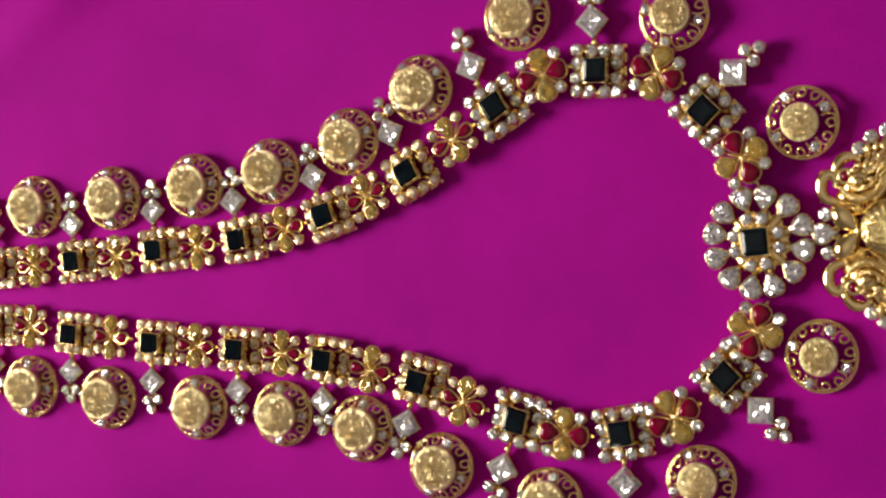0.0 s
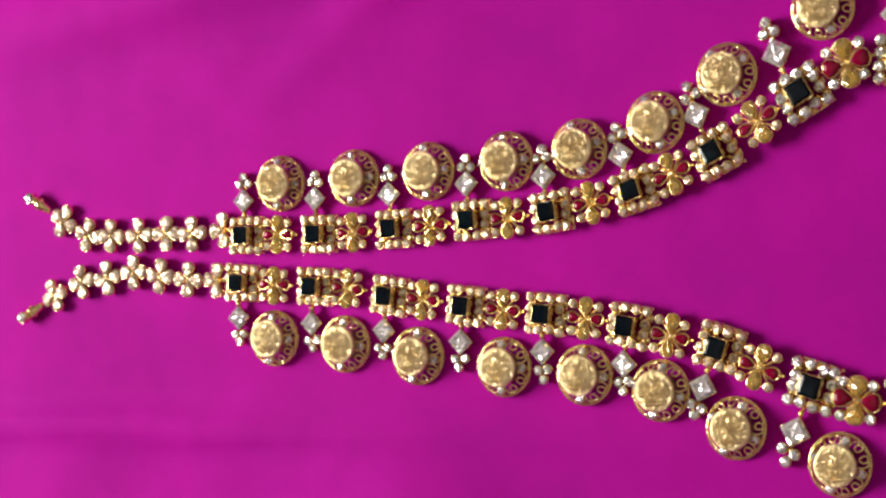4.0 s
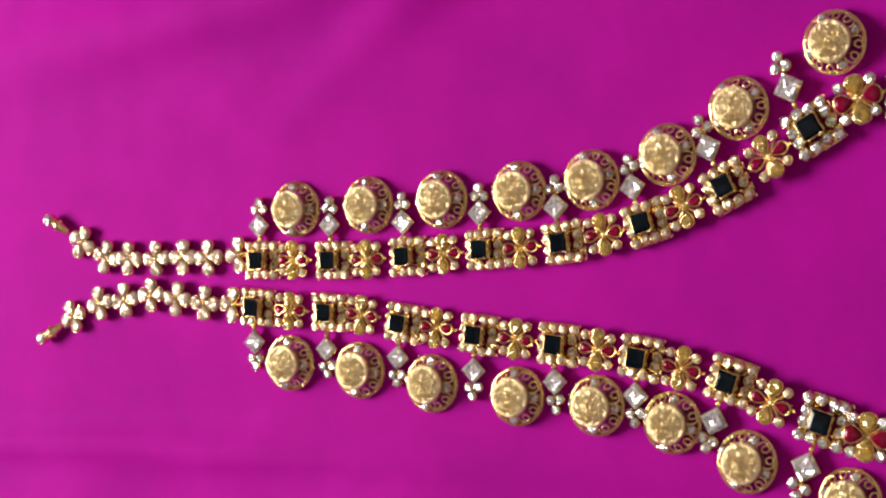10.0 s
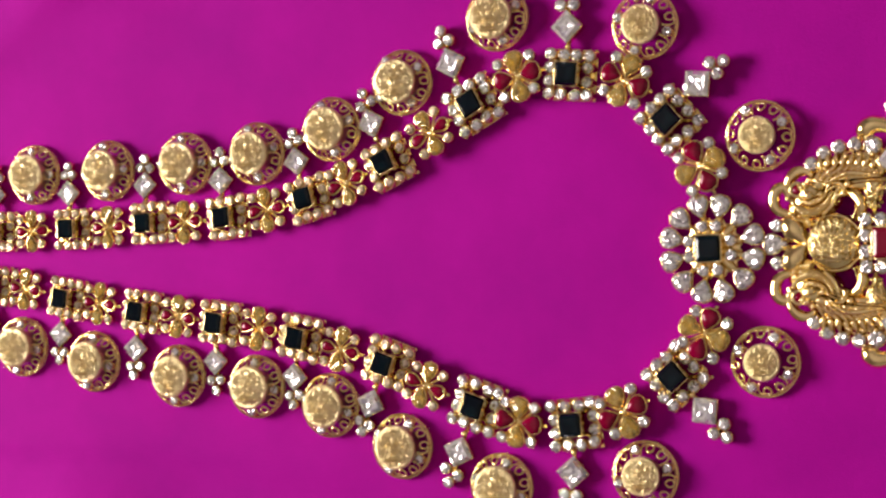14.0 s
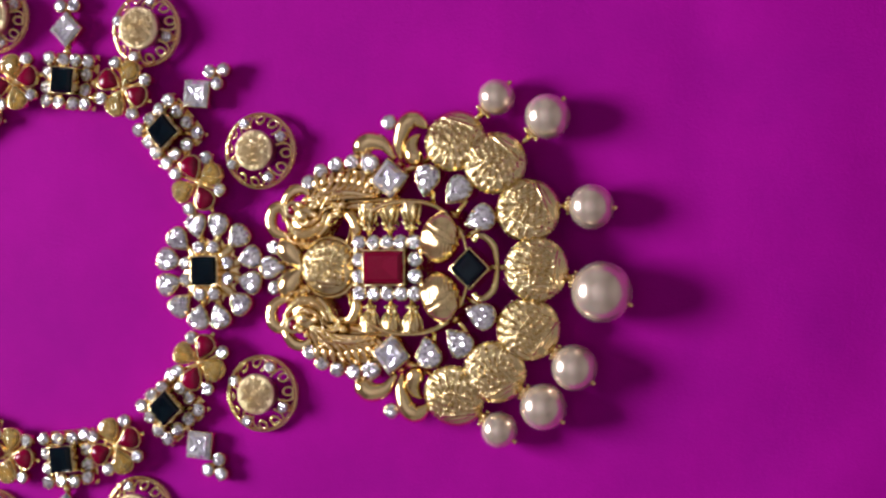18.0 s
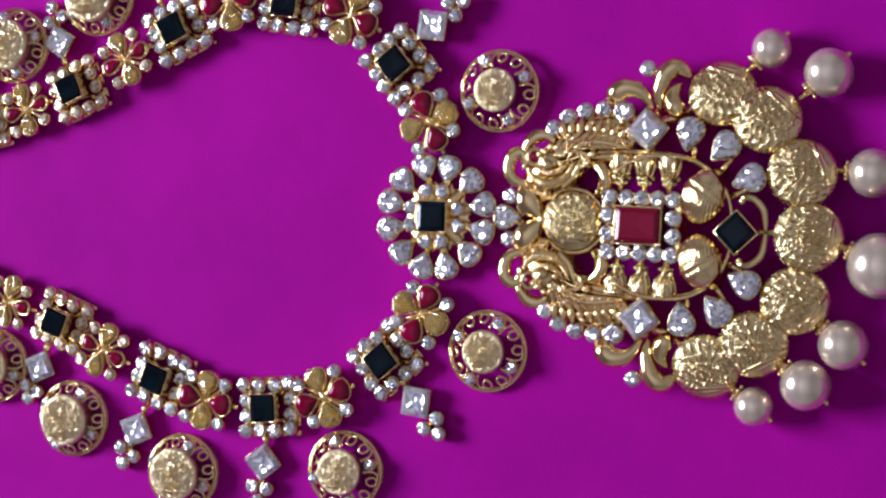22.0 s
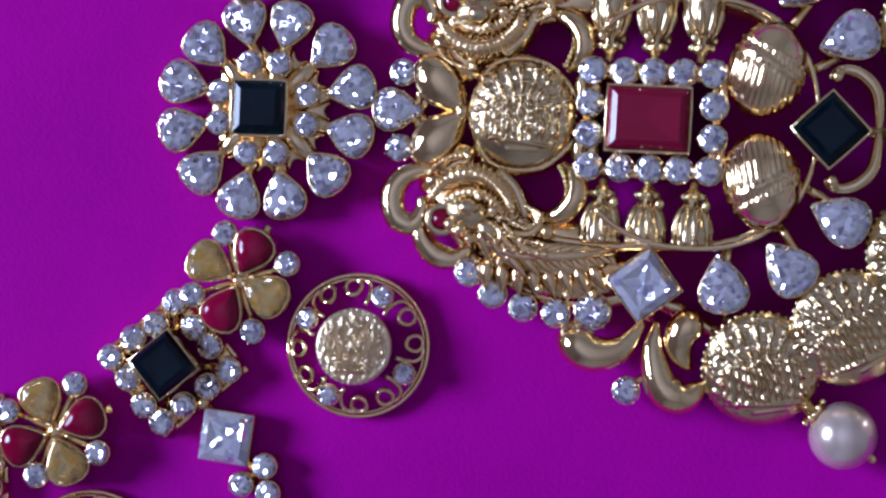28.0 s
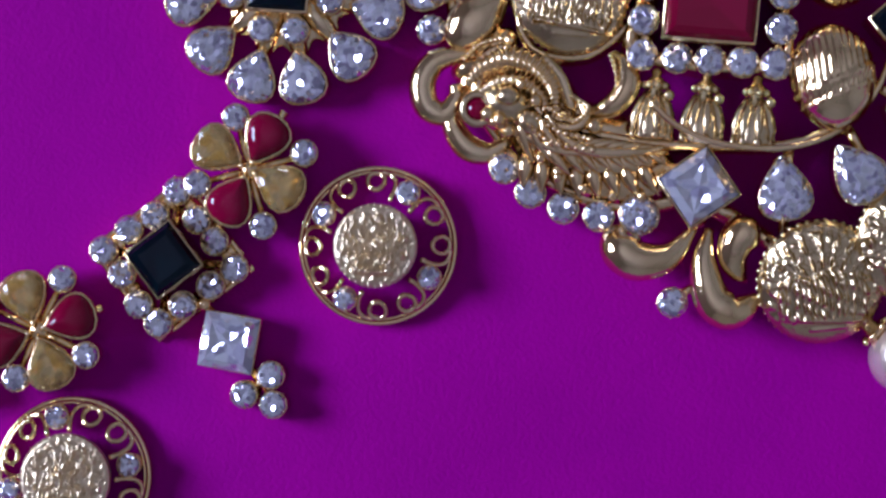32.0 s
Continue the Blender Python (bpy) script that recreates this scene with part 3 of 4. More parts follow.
def medal(r, base, rise, seed, rows, cols, relief):
    """A low domed disc with a worn seated figure between curled leaves, inside a raised border."""
    verts, faces = [(0, 0, base + rise)], []
    for k in range(1, rows + 1):
        q = k / rows
        for i in range(cols):
            a = 2 * math.pi * i / cols
            u, v = q * math.cos(a), q * math.sin(a)
            z = base + rise * math.sqrt(max(0.0, 1 - 0.92 * q * q))
            if q < 0.97:
                x = abs(u + 0.12 * noise.noise((u * 2, v * 2, seed)))
                leaves = math.exp(-(noise.noise((x * 7.5 + seed, v * 3.6, seed)) / 0.11) ** 2) + 0.5 * math.exp(-(noise.noise((u * 13, v * 6, seed * 1.7)) / 0.12) ** 2)
                figure = math.exp(-((x / 0.13) ** 2 + ((v - 0.42) / 0.14) ** 2) ** 2) + math.exp(-((x / 0.20) ** 2 + ((v - 0.04) / 0.26) ** 2) ** 2) + math.exp(-((x / 0.40) ** 2 + ((v + 0.36) / 0.13) ** 2) ** 2)
                foot = math.exp(-((v + 0.62) / 0.05) ** 2) * step(0.5 - x, 0.05)
                z += relief * ((0.95 * leaves * (1 - 0.3 * min(1.0, figure)) + 0.6 * min(1.0, figure) + 0.8 * foot - 0.4) * step(0.90 - q, 0.06) + 0.3 * math.exp(-((q - 0.93) / 0.03) ** 2)) * (1 - q ** 10)
            verts.append((u * r, v * r, z))
    for i in range(cols):
        faces.append((0, 1 + i, 1 + (i + 1) % cols))
        for k in range(rows - 1):
            a, b = 1 + k * cols, 1 + (k + 1) * cols
            faces.append((a + i, b + i, b + (i + 1) % cols, a + (i + 1) % cols))
    n = len(verts)
    verts += [(r * math.cos(2 * math.pi * i / cols), r * math.sin(2 * math.pi * i / cols), base - 0.5) for i in range(cols)]
    last = 1 + (rows - 1) * cols
    faces += [(last + i, n + i, n + (i + 1) % cols, last + (i + 1) % cols) for i in range(cols)] + [tuple(reversed(range(n, n + cols)))]
    return verts, faces


def beaded(shape, r, z, count, size):
    for i in range(count):
        a = 2 * math.pi * i / count
        shape.add(ball(size, 6, 4), at(r * math.cos(a), r * math.sin(a), z))
    return shape


def shrine_coin(r, base, rise, seed, rows=70, cols=230, relief=0.5):
    """A domed polished disc: standing figures under a beaded arch, leaves above it, a plain foot below a bar."""
    verts, faces = [(0, 0, base + rise)], []
    rnd = random.Random(seed)
    posts = [(-0.66 + 0.22 * k + rnd.uniform(-0.03, 0.03), rnd.uniform(0.7, 1.1), rnd.uniform(0, 6)) for k in range(7)]
    posts += [(p + 0.11, 0.6, turn + 2.0) for p, high, turn in posts[:6]]
    for k in range(1, rows + 1):
        q = k / rows
        for i in range(cols):
            a = 2 * math.pi * i / cols
            u, v = q * math.cos(a), q * math.sin(a)
            z = base + rise * math.sqrt(max(0.0, 1 - 0.9 * q * q))
            if q < 0.97:
                w = 0.05 * noise.noise((u * 3, v * 3, seed * 1.0))
                arch = 0.16 + 0.07 * abs(math.cos(u * 6.5)) - 0.22 * u * u + w
                under = step(arch - v, 0.05) * step(v + 0.52, 0.05)
                figures = 0.0
                for p, high, turn in posts:
                    wide = 0.034 + 0.016 * math.sin(v * 16 + turn)
                    figures = max(figures, high * math.exp(-((u + w - p) / wide) ** 2) * (0.75 + 0.35 * math.sin(v * 27 + turn)))
                bead = 0.65 + 0.45 * math.sin(u * 46)
                bars = bead * math.exp(-((v - arch) / 0.042) ** 2) + step(0.62 - abs(u), 0.08) * math.exp(-((v + 0.56 + 0.12 * u) / 0.04) ** 2)
                bars += 0.6 * step(0.3 - abs(u - 0.05), 0.06) * math.exp(-((v + 0.70) / 0.03) ** 2)
                fan = math.exp(-(math.sin(math.atan2(u + w, v + 0.25) * 12.0) / 0.33) ** 2) * (0.7 + 0.5 * math.sin(math.hypot(u, v + 0.25) * 21 + seed))
                side = max(0.0, noise.noise((u * 9 + seed, v * 9, 3.0))) * 2.0 * step(q - 0.72, 0.1)
                fine = math.exp(-(noise.noise((u * 7 + seed, v * 12, 1.0)) / 0.10) ** 2) * step(v + 0.5, 0.05)
                z += relief * (0.3 * fine * step(v - arch, 0.1) + under * figures + 0.55 * bars + step(v - arch - 0.06, 0.05) * fan + 0.6 * side * step(v + 0.62, 0.08)) * (1 - q ** 12)
            verts.append((u * r, v * r, z))
    for i in range(cols):
        faces.append((0, 1 + i, 1 + (i + 1) % cols))
        for k in range(rows - 1):
            a, b = 1 + k * cols, 1 + (k + 1) * cols
            faces.append((a + i, b + i, b + (i + 1) % cols, a + (i + 1) % cols))
    n = len(verts)
    verts += [(r * math.cos(2 * math.pi * i / cols), r * math.sin(2 * math.pi * i / cols), base - 0.5) for i in range(cols)]
    last = 1 + (rows - 1) * cols
    faces += [(last + i, n + i, n + (i + 1) % cols, last + (i + 1) % cols) for i in range(cols)] + [tuple(reversed(range(n, n + cols)))]
    return verts, faces


# each charm is a dome: the outer wire lies low, the disc stands high in the middle
COINS = [beaded(Shape().add(medal(3.85, 3.5, 0.9, 3.1 + 2.7 * k, 44, 150, 0.52)), 3.72, 3.7, 38, 0.2).add(lathe([(3.1, 0.0), (3.3, 1.6), (3.8, 3.3)], 28)).mesh("medallion", WORN) for k in range(4)]


def rim_height(r):
    return 0.9 + 0.75 * (6.65 - r)


def polar(r, degrees):
    return (r * math.cos(radians(degrees)), r * math.sin(radians(degrees)), rim_height(r))


g = Shape().add(ring(6.65, 0.2, 0.9, 56)).add(ring(6.32, 0.12, 1.1, 56, 6)).add(ring(6.6, 0.2, 0.55, 56, 6)).add(ring(6.6, 0.2, 0.2, 56, 6))
RIM = g.mesh("rim", GOLD)


def curl(side):
    """A wire that rises beside a crystal and rolls into a small loop."""
    run = [polar(4.05, 31), polar(4.9, 32), polar(5.75, 30), polar(6.2, 24), polar(6.25, 17)]
    for k in range(11):
        a = radians(60 - 36 * k)
        r, t = 5.5 + 0.72 * math.sin(a), 13.5 + math.degrees(0.72 * math.cos(a) / 5.5)
        run.append(polar(r, t))
    return [(x, side * y, z) for x, y, z in run]


CURL, CURL_BACK = (Shape().add(tube(curve(curl(k), 3), 0.23, 6)).mesh("curl", GOLD) for k in (1, -1))
for i, (x, y, fx, fy) in enumerate(charms):
    turn = math.degrees(math.atan2(fy - y, fx - x))
    ob = thing("coin_charm", "round gold coin charm with openwork scroll rim and four crystals", "charm", placed(x, y, 0, turn, 0.985), "coin charms along the necklace")
    part("rim", RIM, ob, None, "openwork gold rim")
    part("medallion", COINS[i % 4], ob, placed(0, 0, 0.1, -turn, 1.17 if i % 10 < 8 else 1.0 if i % 10 < 9 else 0.92), "domed stamped gold disc")
    for k in range(4):
        a = radians(90 * k)
        part("crystal", TINY, ob, placed(5.25 * math.cos(a), 5.25 * math.sin(a), 0.5))
        for me in (CURL, CURL_BACK):
            part("curl", me, ob, placed(0, 0, 0, 90 * k + 45))

# ---- crystal drops ----
TRIO = [(4.45, 1.35), (4.45, -1.35), (6.7, 0.0)]
g = Shape().add(tube([(-5.4, 0, 1.0), (5.8, 0, 0.6)], 0.4)).add(ball(0.7), at(-4.0, 0, 1.6)).add(tube([(4.3, -1.3, 0.7), (4.3, 1.3, 0.7)], 0.4))
SETTING = g.mesh("setting", GOLD)
for x, y, lean, s in drops:
    ob = thing("crystal_drop", "square clear crystal drop with three small round crystals in gold", "charm", placed(x, y, 0, lean, s), "crystal drops along the necklace")
    part("setting", SETTING, ob)
    part("square_crystal", PRINCESS, ob, placed(0, 0, 0, 45) @ loose(4.0))
    for u, v in TRIO:
        part("round_crystal", SMALL, ob, placed(u, v, -0.3, 40 * v) @ loose())

# ---- pendant ----
LAY = placed(0.26, 0.09, 0, -0.956, 0.968)          # how the pendant lies
pendant = thing("pendant", "large ornate gold pendant with ruby, emerald, crystals and stamped coins", "pendant", LAY)
YM = 0.3


def seat(x, y):
    """How far the pendant's middle stands proud of its rim, and the small shift that goes with it."""
    mid = max(0.0, 1 - (y / 19) ** 2)
    up = step((x - 38) / 12, 1.0) * (1 - 0.45 * step((x - 58) / 5, 1.0))
    k = step((x - 29) / 5, 1.0) * max(0.0, 1 - (y / 16) ** 2)
    return 0.75 * k - 0.5 * (1 - k) * (x < 40), -0.3 * k, 3.3 * up * mid - 1.2 * (1 - step((x - 19) / 5, 1.0))


def both(x, y):
    return ((x, YM + y, 1), (x, YM - y, -1))


# openwork back that carries everything
g = Shape()
for s in (-1, 1):
    for x, y, a, w, h in ((21.5, 8.4, 20, 5.6, 3.8), (28.2, 12.8, 20, 7.6, 3.9), (18.5, 5.4, -40, 3.4, 1.8)):
        g.add(egg(w, h, 0.9, 22, 6), at(x, YM + s * y, 2.7, a * s))
    for pts, r in (([(15, 0, 1.2), (18, 5, 1.4), (21, 11, 1.6), (26, 16, 1.6), (32, 17.4, 1.6), (37.4, 16.4, 1.5), (42.6, 18.6, 1.5), (48, 21.5, 2), (56, 18, 2), (61, 10, 2), (63, 0, 2)], 0.8),
                   ([(37.5, 11, 2.2), (37.5, 18, 2.0)], 0.5), ([(36.4, 25, 1.4), (38.6, 23.4, 1.6)], 0.4), ([(44, 11, 2.2), (45, 20, 2)], 0.5), ([(48.5, 9, 2.2), (54, 16, 2)], 0.5),
                   ([(50, 5, 2.2), (59, 10, 2)], 0.5), ([(30, 4.4, 3), (42.5, 4.4, 3), (46, 5, 3)], 0.8), ([(31, 4.4, 3), (31, 0, 3)], 0.8), ([(42, 4.4, 3), (42, 0, 3)], 0.8),
                   ([(21, 8, 2), (28, 12, 2), (37, 14.5, 2.4)], 0.9), ([(51, 0, 2.6), (63, 0, 2.4)], 0.6)):
        g.add(tube(curve([(x, YM + s * y, z) for x, y, z in pts], 6), r, 8))
# unseen walls added to shade the gaps: under the outline, oval and ruby's crystals
for s in (-1, 1):
    for pts, high in (([(15, 0), (16, 5), (19, 11), (24, 15.5), (32, 17.2), (37.4, 16.2), (42.6, 18.6), (48, 21.5), (56, 18), (61, 10), (63, 0)], 2.2), ([(20.5, 0), (22.5, 4.6), (27, 4.8), (30, 1.5)], 3.6), ([(30.5, 0), (30.8, 4.4), (41.8, 4.4), (42, 0)], 4.0),
                      ([(24, 10), (29, 11.5), (37, 11.6), (45, 10.5), (50, 6)], 3.2), ([(20, 8), (25, 11), (30, 14), (36, 14.6)], 3.0), ([(23.5, 5.4), (25.2, 7.0), (26.3, 9.6)], 5.2)):
        for low in range(int(high / 0.8) + 1):
            g.add(tube(curve([(x, YM + s * y, 0.3 + 0.8 * low) for x, y in pts], 4), 0.5, 6))
for x, y in ((20, 0), (31, 10), (48, 9), (38, 18), (56, 17), (63, 0)):
    for s in (-1, 1):
        g.add(lathe([(0.9, 0.0), (0.8, 1.0), (0.7, 2.4)], 10), at(x, YM + s * y))
for i, (x, y, z) in enumerate(g.v):
    dx, dy, dz = seat(x, y)
    g.v[i] = (x + dx, y + dy, z + dz * min(1.0, max(0.0, z / 2)))
part("back_frame", g.mesh("back_frame", GOLD), pendant, None, "open gold back frame")


def set_stone(name, stone, mat, outline, x, y, high, turn=0.0, low=1.6, wall=0.24, label=""):
    clear = mat not in (RUBY, EMERALD)
    g = Shape().add(bezel(outline, low, high - (0.15 if clear else 0.0), wall * (0.5 if clear else 1.0)))
    if clear:
        g.add(claws(outline, 4, high - 0.05, 0.15))
    ob = part("setting", g.mesh("setting", GOLD), pendant, placed(x, y, 0, turn))
    g = Shape().add(stone)
    if clear:
        g.add(foil(outline, low - high, 0.0), None, 1)
    part(name, g.mesh(name, mat, FOIL, flat=(0, 1)), ob, placed(0, 0, high), label)


ROUND26, ROUND33, PEAR = round_stone(2.6), round_stone(3.45), pear_stone(5.4, 3.65)
# link to the band
set_stone("crystal", pear_stone(4.7, 3.2), LARGE_CRYSTAL, drop_outline(4.8, 3.3), 13.4, YM, 3.4, 0, 0.6)
for x, y, s in both(13.7, 3.6):
    set_stone("crystal", ROUND26, CRYSTAL, circle(1.26, 12), x, y, 3.2, 0, 0.6, 0.2)
LOBE = Shape().add(leaf(6.6, 4.5, 2.3, 0.5)).mesh("leaf", GOLD)
for x, y, s in both(15.3, 4.6):
    part("leaf", LOBE, pendant, placed(x, y, 3.0, -40 * s) @ Matrix.Diagonal((1, -s, 1, 1)), "smooth polished gold leaf")
part("bead", Shape().add(ball(0.9)).mesh("bead", GOLD), pendant, placed(19.8, YM, 3.6))
# coin, ruby and its square of crystals
PLATES = [beaded(Shape().add(shrine_coin(5.05, 4.0, 2.2, 11 + k)), 4.95, 4.3, 44, 0.31).add(lathe([(3.2, 1.8), (4.0, 4.0)], 20)).mesh("coin", STAMPED) for k in range(4)]
part("coin", PLATES[0], pendant, placed(25.4, YM, 0.6, 0, 0.97), "domed stamped gold coin with beaded edge")
set_stone("ruby", step_stone(7.3, 5.6, 0.7), RUBY, box_outline(7.5, 5.8, 4), 35.9, YM + 0.1, 6.6, 0, 2.4, 0.22, "large rectangular step-cut ruby")
for k in range(5):
    for x, y, s in both(30.95 + 2.68 * k, 4.4):
        set_stone("crystal", ROUND26, CRYSTAL, circle(1.26, 12), x, y, 5.6, 0, 2.6, 0.2)
for x in (30.8, 41.8):
    for x, y, s in both(x, 1.45):
        set_stone("crystal", ROUND26, CRYSTAL, circle(1.26, 12), x, y, 5.6, 0, 2.6, 0.2)
# small urns, their tips towards the ruby
URN = Shape().add(lathe([(1.4, -2.9), (1.85, -2.5), (1.65, -2.1), (1.75, -1.6), (1.45, -0.5), (0.95, 0.7), (0.6, 1.3), (1.05, 1.7), (0.8, 2.2), (0.4, 2.5), (0.5, 2.9), (0.15, 3.2)], 12))
for k in range(8):
    c, d = math.cos(math.pi * k / 4 + 0.3), math.sin(math.pi * k / 4 + 0.3)
    URN.add(tube(curve([(0.6 * c, 0.6 * d, 1.2), (1.4 * c, 1.4 * d, -0.4), (1.75 * c, 1.75 * d, -2.3)], 4), [0.15] * 2 + [0.42] * 5 + [0.2] * 2, 6))
    URN.add(ball(0.4, 7, 5), at(1.6 * c, 1.6 * d, -2.5)).add(ball(0.36, 7, 5), at(0.95 * c, 0.95 * d, 1.7))
for q in (-1, 1):
    URN.add(ball(0.5, 8, 5), at(0.3, q * 1.5, 0.9))
URN = URN.mesh("urn", STAMPED)
for x in (32.4, 36.5, 40.6):
    for x, y, s in both(x, 8.5):
        part("urn", URN, pendant, Matrix.Translation((x * MM, y * MM, 4.0 * MM)) @ Matrix.Rotation(radians(90 * s), 4, "X") @ Matrix.Rotation(radians(36), 4, "Z"), "small gold urn finial")
# ridged pods
v, f = egg(3.5, 4.5, 3.2, 150, 64)
turned = []
for x, z, y in v:
    y, z = y * 4.5 / 3.2, z * 3.2 / 4.5
    line = y + 0.3 * x
    k = 1.0
    if line < 0.2:
        k += 0.028 * math.sin(x * 12.0) * min(1.0, (0.2 - line) * 2)
    elif line < 0.7:
        k += 0.05
    elif line < 1.5:
        k += 0.035 * math.sin(x * 14.0 + line * 4) - 0.02
    elif line < 1.8:
        k += 0.05
    turned.append((x * k, y, z * k))
POD = Shape().add((turned, f)).mesh("pod", GOLD)
for x, y, s in both(46.4, 5.0):
    part("pod", POD, pendant, Matrix.Translation((x * MM, y * MM, 4.3 * MM)) @ Matrix.Rotation(radians(-12 * s), 4, "Z") @ Matrix.Diagonal((1, s, 1, 1)), "ridged gold pod")
# thin oval rim
pts = []
for k in range(49):
    a = radians(-138 + 276 * k / 48)
    c, s = math.cos(a), math.sin(a)
    pts.append((40.0 + 11.1 * math.copysign(abs(c) ** 0.86, c), YM + 11.4 * math.copysign(abs(s) ** 0.86, s), 4.9))
part("oval_rim", Shape().add(tube(pts, 0.28, 8)).mesh("oval_rim", GOLD), pendant, None, "thin gold oval wire")
# crystals on the outer side
for x, y, d in ((21.1, 15.0, 0), (23.5, 16.9, 0), (26.4, 18.0, 0), (29.5, 18.4, 0), (32.9, 18.0, 1)):
    for x, y, s in both(x, y):
        set_stone("crystal", ROUND33 if d else ROUND26, CRYSTAL, circle(1.7 if d else 1.3, 14), x, y, 3.4, 0, 1.2, 0.22)
for x, y, s in both(36.4, 25.2):
    set_stone("crystal", ROUND26, CRYSTAL, circle(1.26, 12), x, y, 3.0, 0, 1.2, 0.22)
for x, y, s in both(37.4, 15.2):
    set_stone("crystal", princess_stone(4.8), SQUARE_CRYSTAL, box_outline(5.0, 5.0, 3), x, y, 5.2, 45 + 6 * s, 1.8, 0.26, "square princess-cut clear crystal")
for x, y, a in ((44.0, 14.7, 101), (49.6, 12.8, 133), (53.6, 8.1, 157)):
    for x, y, s in both(x, y):
        set_stone("crystal", PEAR, LARGE_CRYSTAL, drop_outline(5.4, 3.65), x, y, 5.2, a * -s, 1.8, 0.22, "pear-cut clear crystal")
set_stone("emerald", step_stone(4.7, 4.7, 0.6), EMERALD, box_outline(4.85, 4.85, 3), 52.1, 0.1, 6.2, 45, 2.0, 0.22, "square dark green emerald set as a diamond")
HOOK = Shape().add(tapered([(52.4, 4.6, 4.0), (53.4, 5.3, 4.4), (55.0, 5.0, 4.6), (56.4, 3.6, 4.6), (56.8, 1.7, 4.4), (56.9, 0.2, 4.2)], 0.62, 0.35, 7, 10, 0.55)).add(ball(0.6), at(53.0, 4.7, 4.5))
for s in (-1, 1):
    part("hook", HOOK.mesh("hook", GOLD), pendant, Matrix.Translation((-0.4 * MM, YM * MM, 0)) @ Matrix.Diagonal((1, s, 1, 1)), "curled gold hook")

# birds: scrolls, ridged crescent, body and leafy tail
BIRD = {}
g = Shape().add(tapered([(17.8, 5.6, 3.6), (16.0, 5.7, 3.6), (14.2, 6.5, 3.5), (13.4, 8.2, 3.4), (13.9, 10.2, 3.4), (15.5, 10.8, 3.5), (16.4, 9.4, 3.7), (16.2, 8.2, 3.8)], 1.25, 0.5, 7, 10))
g.add(tapered([(16.5, 9.4, 3.6), (16.2, 11.4, 3.3), (17.6, 13.4, 3.2), (19.6, 13.8, 3.2), (21.2, 12.6, 3.4)], 1.2, 0.5, 7, 10))
BIRD["scroll"] = g
crescent = curve([(17.3, 8.2, 4.4), (18.7, 6.6, 4.9), (21.0, 5.8, 5.2), (23.2, 6.4, 5.3), (24.6, 7.8, 5.0), (25.0, 9.6, 4.5)], 18)
n = len(crescent) - 1
g = Shape().add(tube(crescent, [(0.4 + 0.62 * math.sin(math.pi * k / n)) * (1 + 0.2 * math.sin(k * 1.57)) for k in range(n + 1)], 10))
BIRD["crest"] = g
crescent = curve([(18.5, 8.8, 4.5), (20.2, 7.7, 4.9), (22.1, 7.7, 5.1), (23.6, 8.7, 4.9), (24.2, 10.0, 4.5)], 14)
n = len(crescent) - 1
BIRD["band"] = Shape().add(tube(crescent, [(0.3 + 0.35 * math.sin(math.pi * k / n)) * (1 + 0.24 * math.sin(k * 1.57)) for k in range(n + 1)], 8))
g = Shape().add(egg(2.5, 1.9, 1.7, 18, 10), at(20.9, 8.2, 4.0, 20)).add(egg(1.4, 1.2, 1.3), at(22.9, 9.7, 4.8, 40)).add(egg(1.1, 0.9, 0.9), at(20.9, 7.7, 5.4))
g.add(ring(1.25, 0.36, 4.5, 20, 8), at(18.4, 8.9))
BIRD["body"] = g
g = Shape().add(tapered([(23.8, 10.2, 4.6), (25.3, 10.2, 4.9), (26.8, 10.1, 5.0), (27.6, 9.1, 5.0), (27.1, 8.1, 4.9), (26.5, 8.6, 4.9)], 0.55, 0.25, 6, 8, 0.4))
g.add(ball(0.75), at(28.4, 9.9, 5.1)).add(ball(0.5), at(24.2, 10.6, 5.2)).add(ball(0.5), at(19.9, 10.2, 4.8)).add(ball(0.55), at(21.2, 10.9, 4.8))
BIRD["curl"] = g
g = Shape().add(tapered([(28.9, 4.3, 3.9), (30.0, 5.4, 4.3), (30.4, 7.0, 4.5), (29.6, 8.5, 4.4), (28.2, 9.4, 4.2), (26.9, 9.7, 4.0)], 1.15, 0.3, 8, 10, 0.45))
for k in range(11):
    t = k / 10
    g.add(ball(0.27, 6, 4), at(28.7 + 0.7 * math.sin(math.pi * t * 0.9), 4.7 + 4.2 * t, 4.9))
BIRD["frond"] = g
BEADS = []
for x, y in ((20.6, 3.9), (21.4, 4.3), (19.9, 4.4), (20.7, 3.2)):
    BEADS.append((x, y, 4.6, 0.52))
for run in ([(22.6, 10.0, 5.6), (25.0, 11.6, 5.9), (28.4, 11.9, 5.9)], [(23.2, 9.4, 5.4), (25.6, 10.6, 5.7), (28.0, 11.0, 5.6)], [(24.6, 8.8, 5.4), (26.6, 9.6, 5.6), (27.6, 8.4, 5.6), (26.4, 7.6, 5.6)], [(17.0, 5.0, 4.8), (18.4, 3.6, 4.8), (20.4, 3.0, 4.6)]):
    for q in curve(run, 5):
        BEADS.append((q.x, q.y, q.z, 0.27))
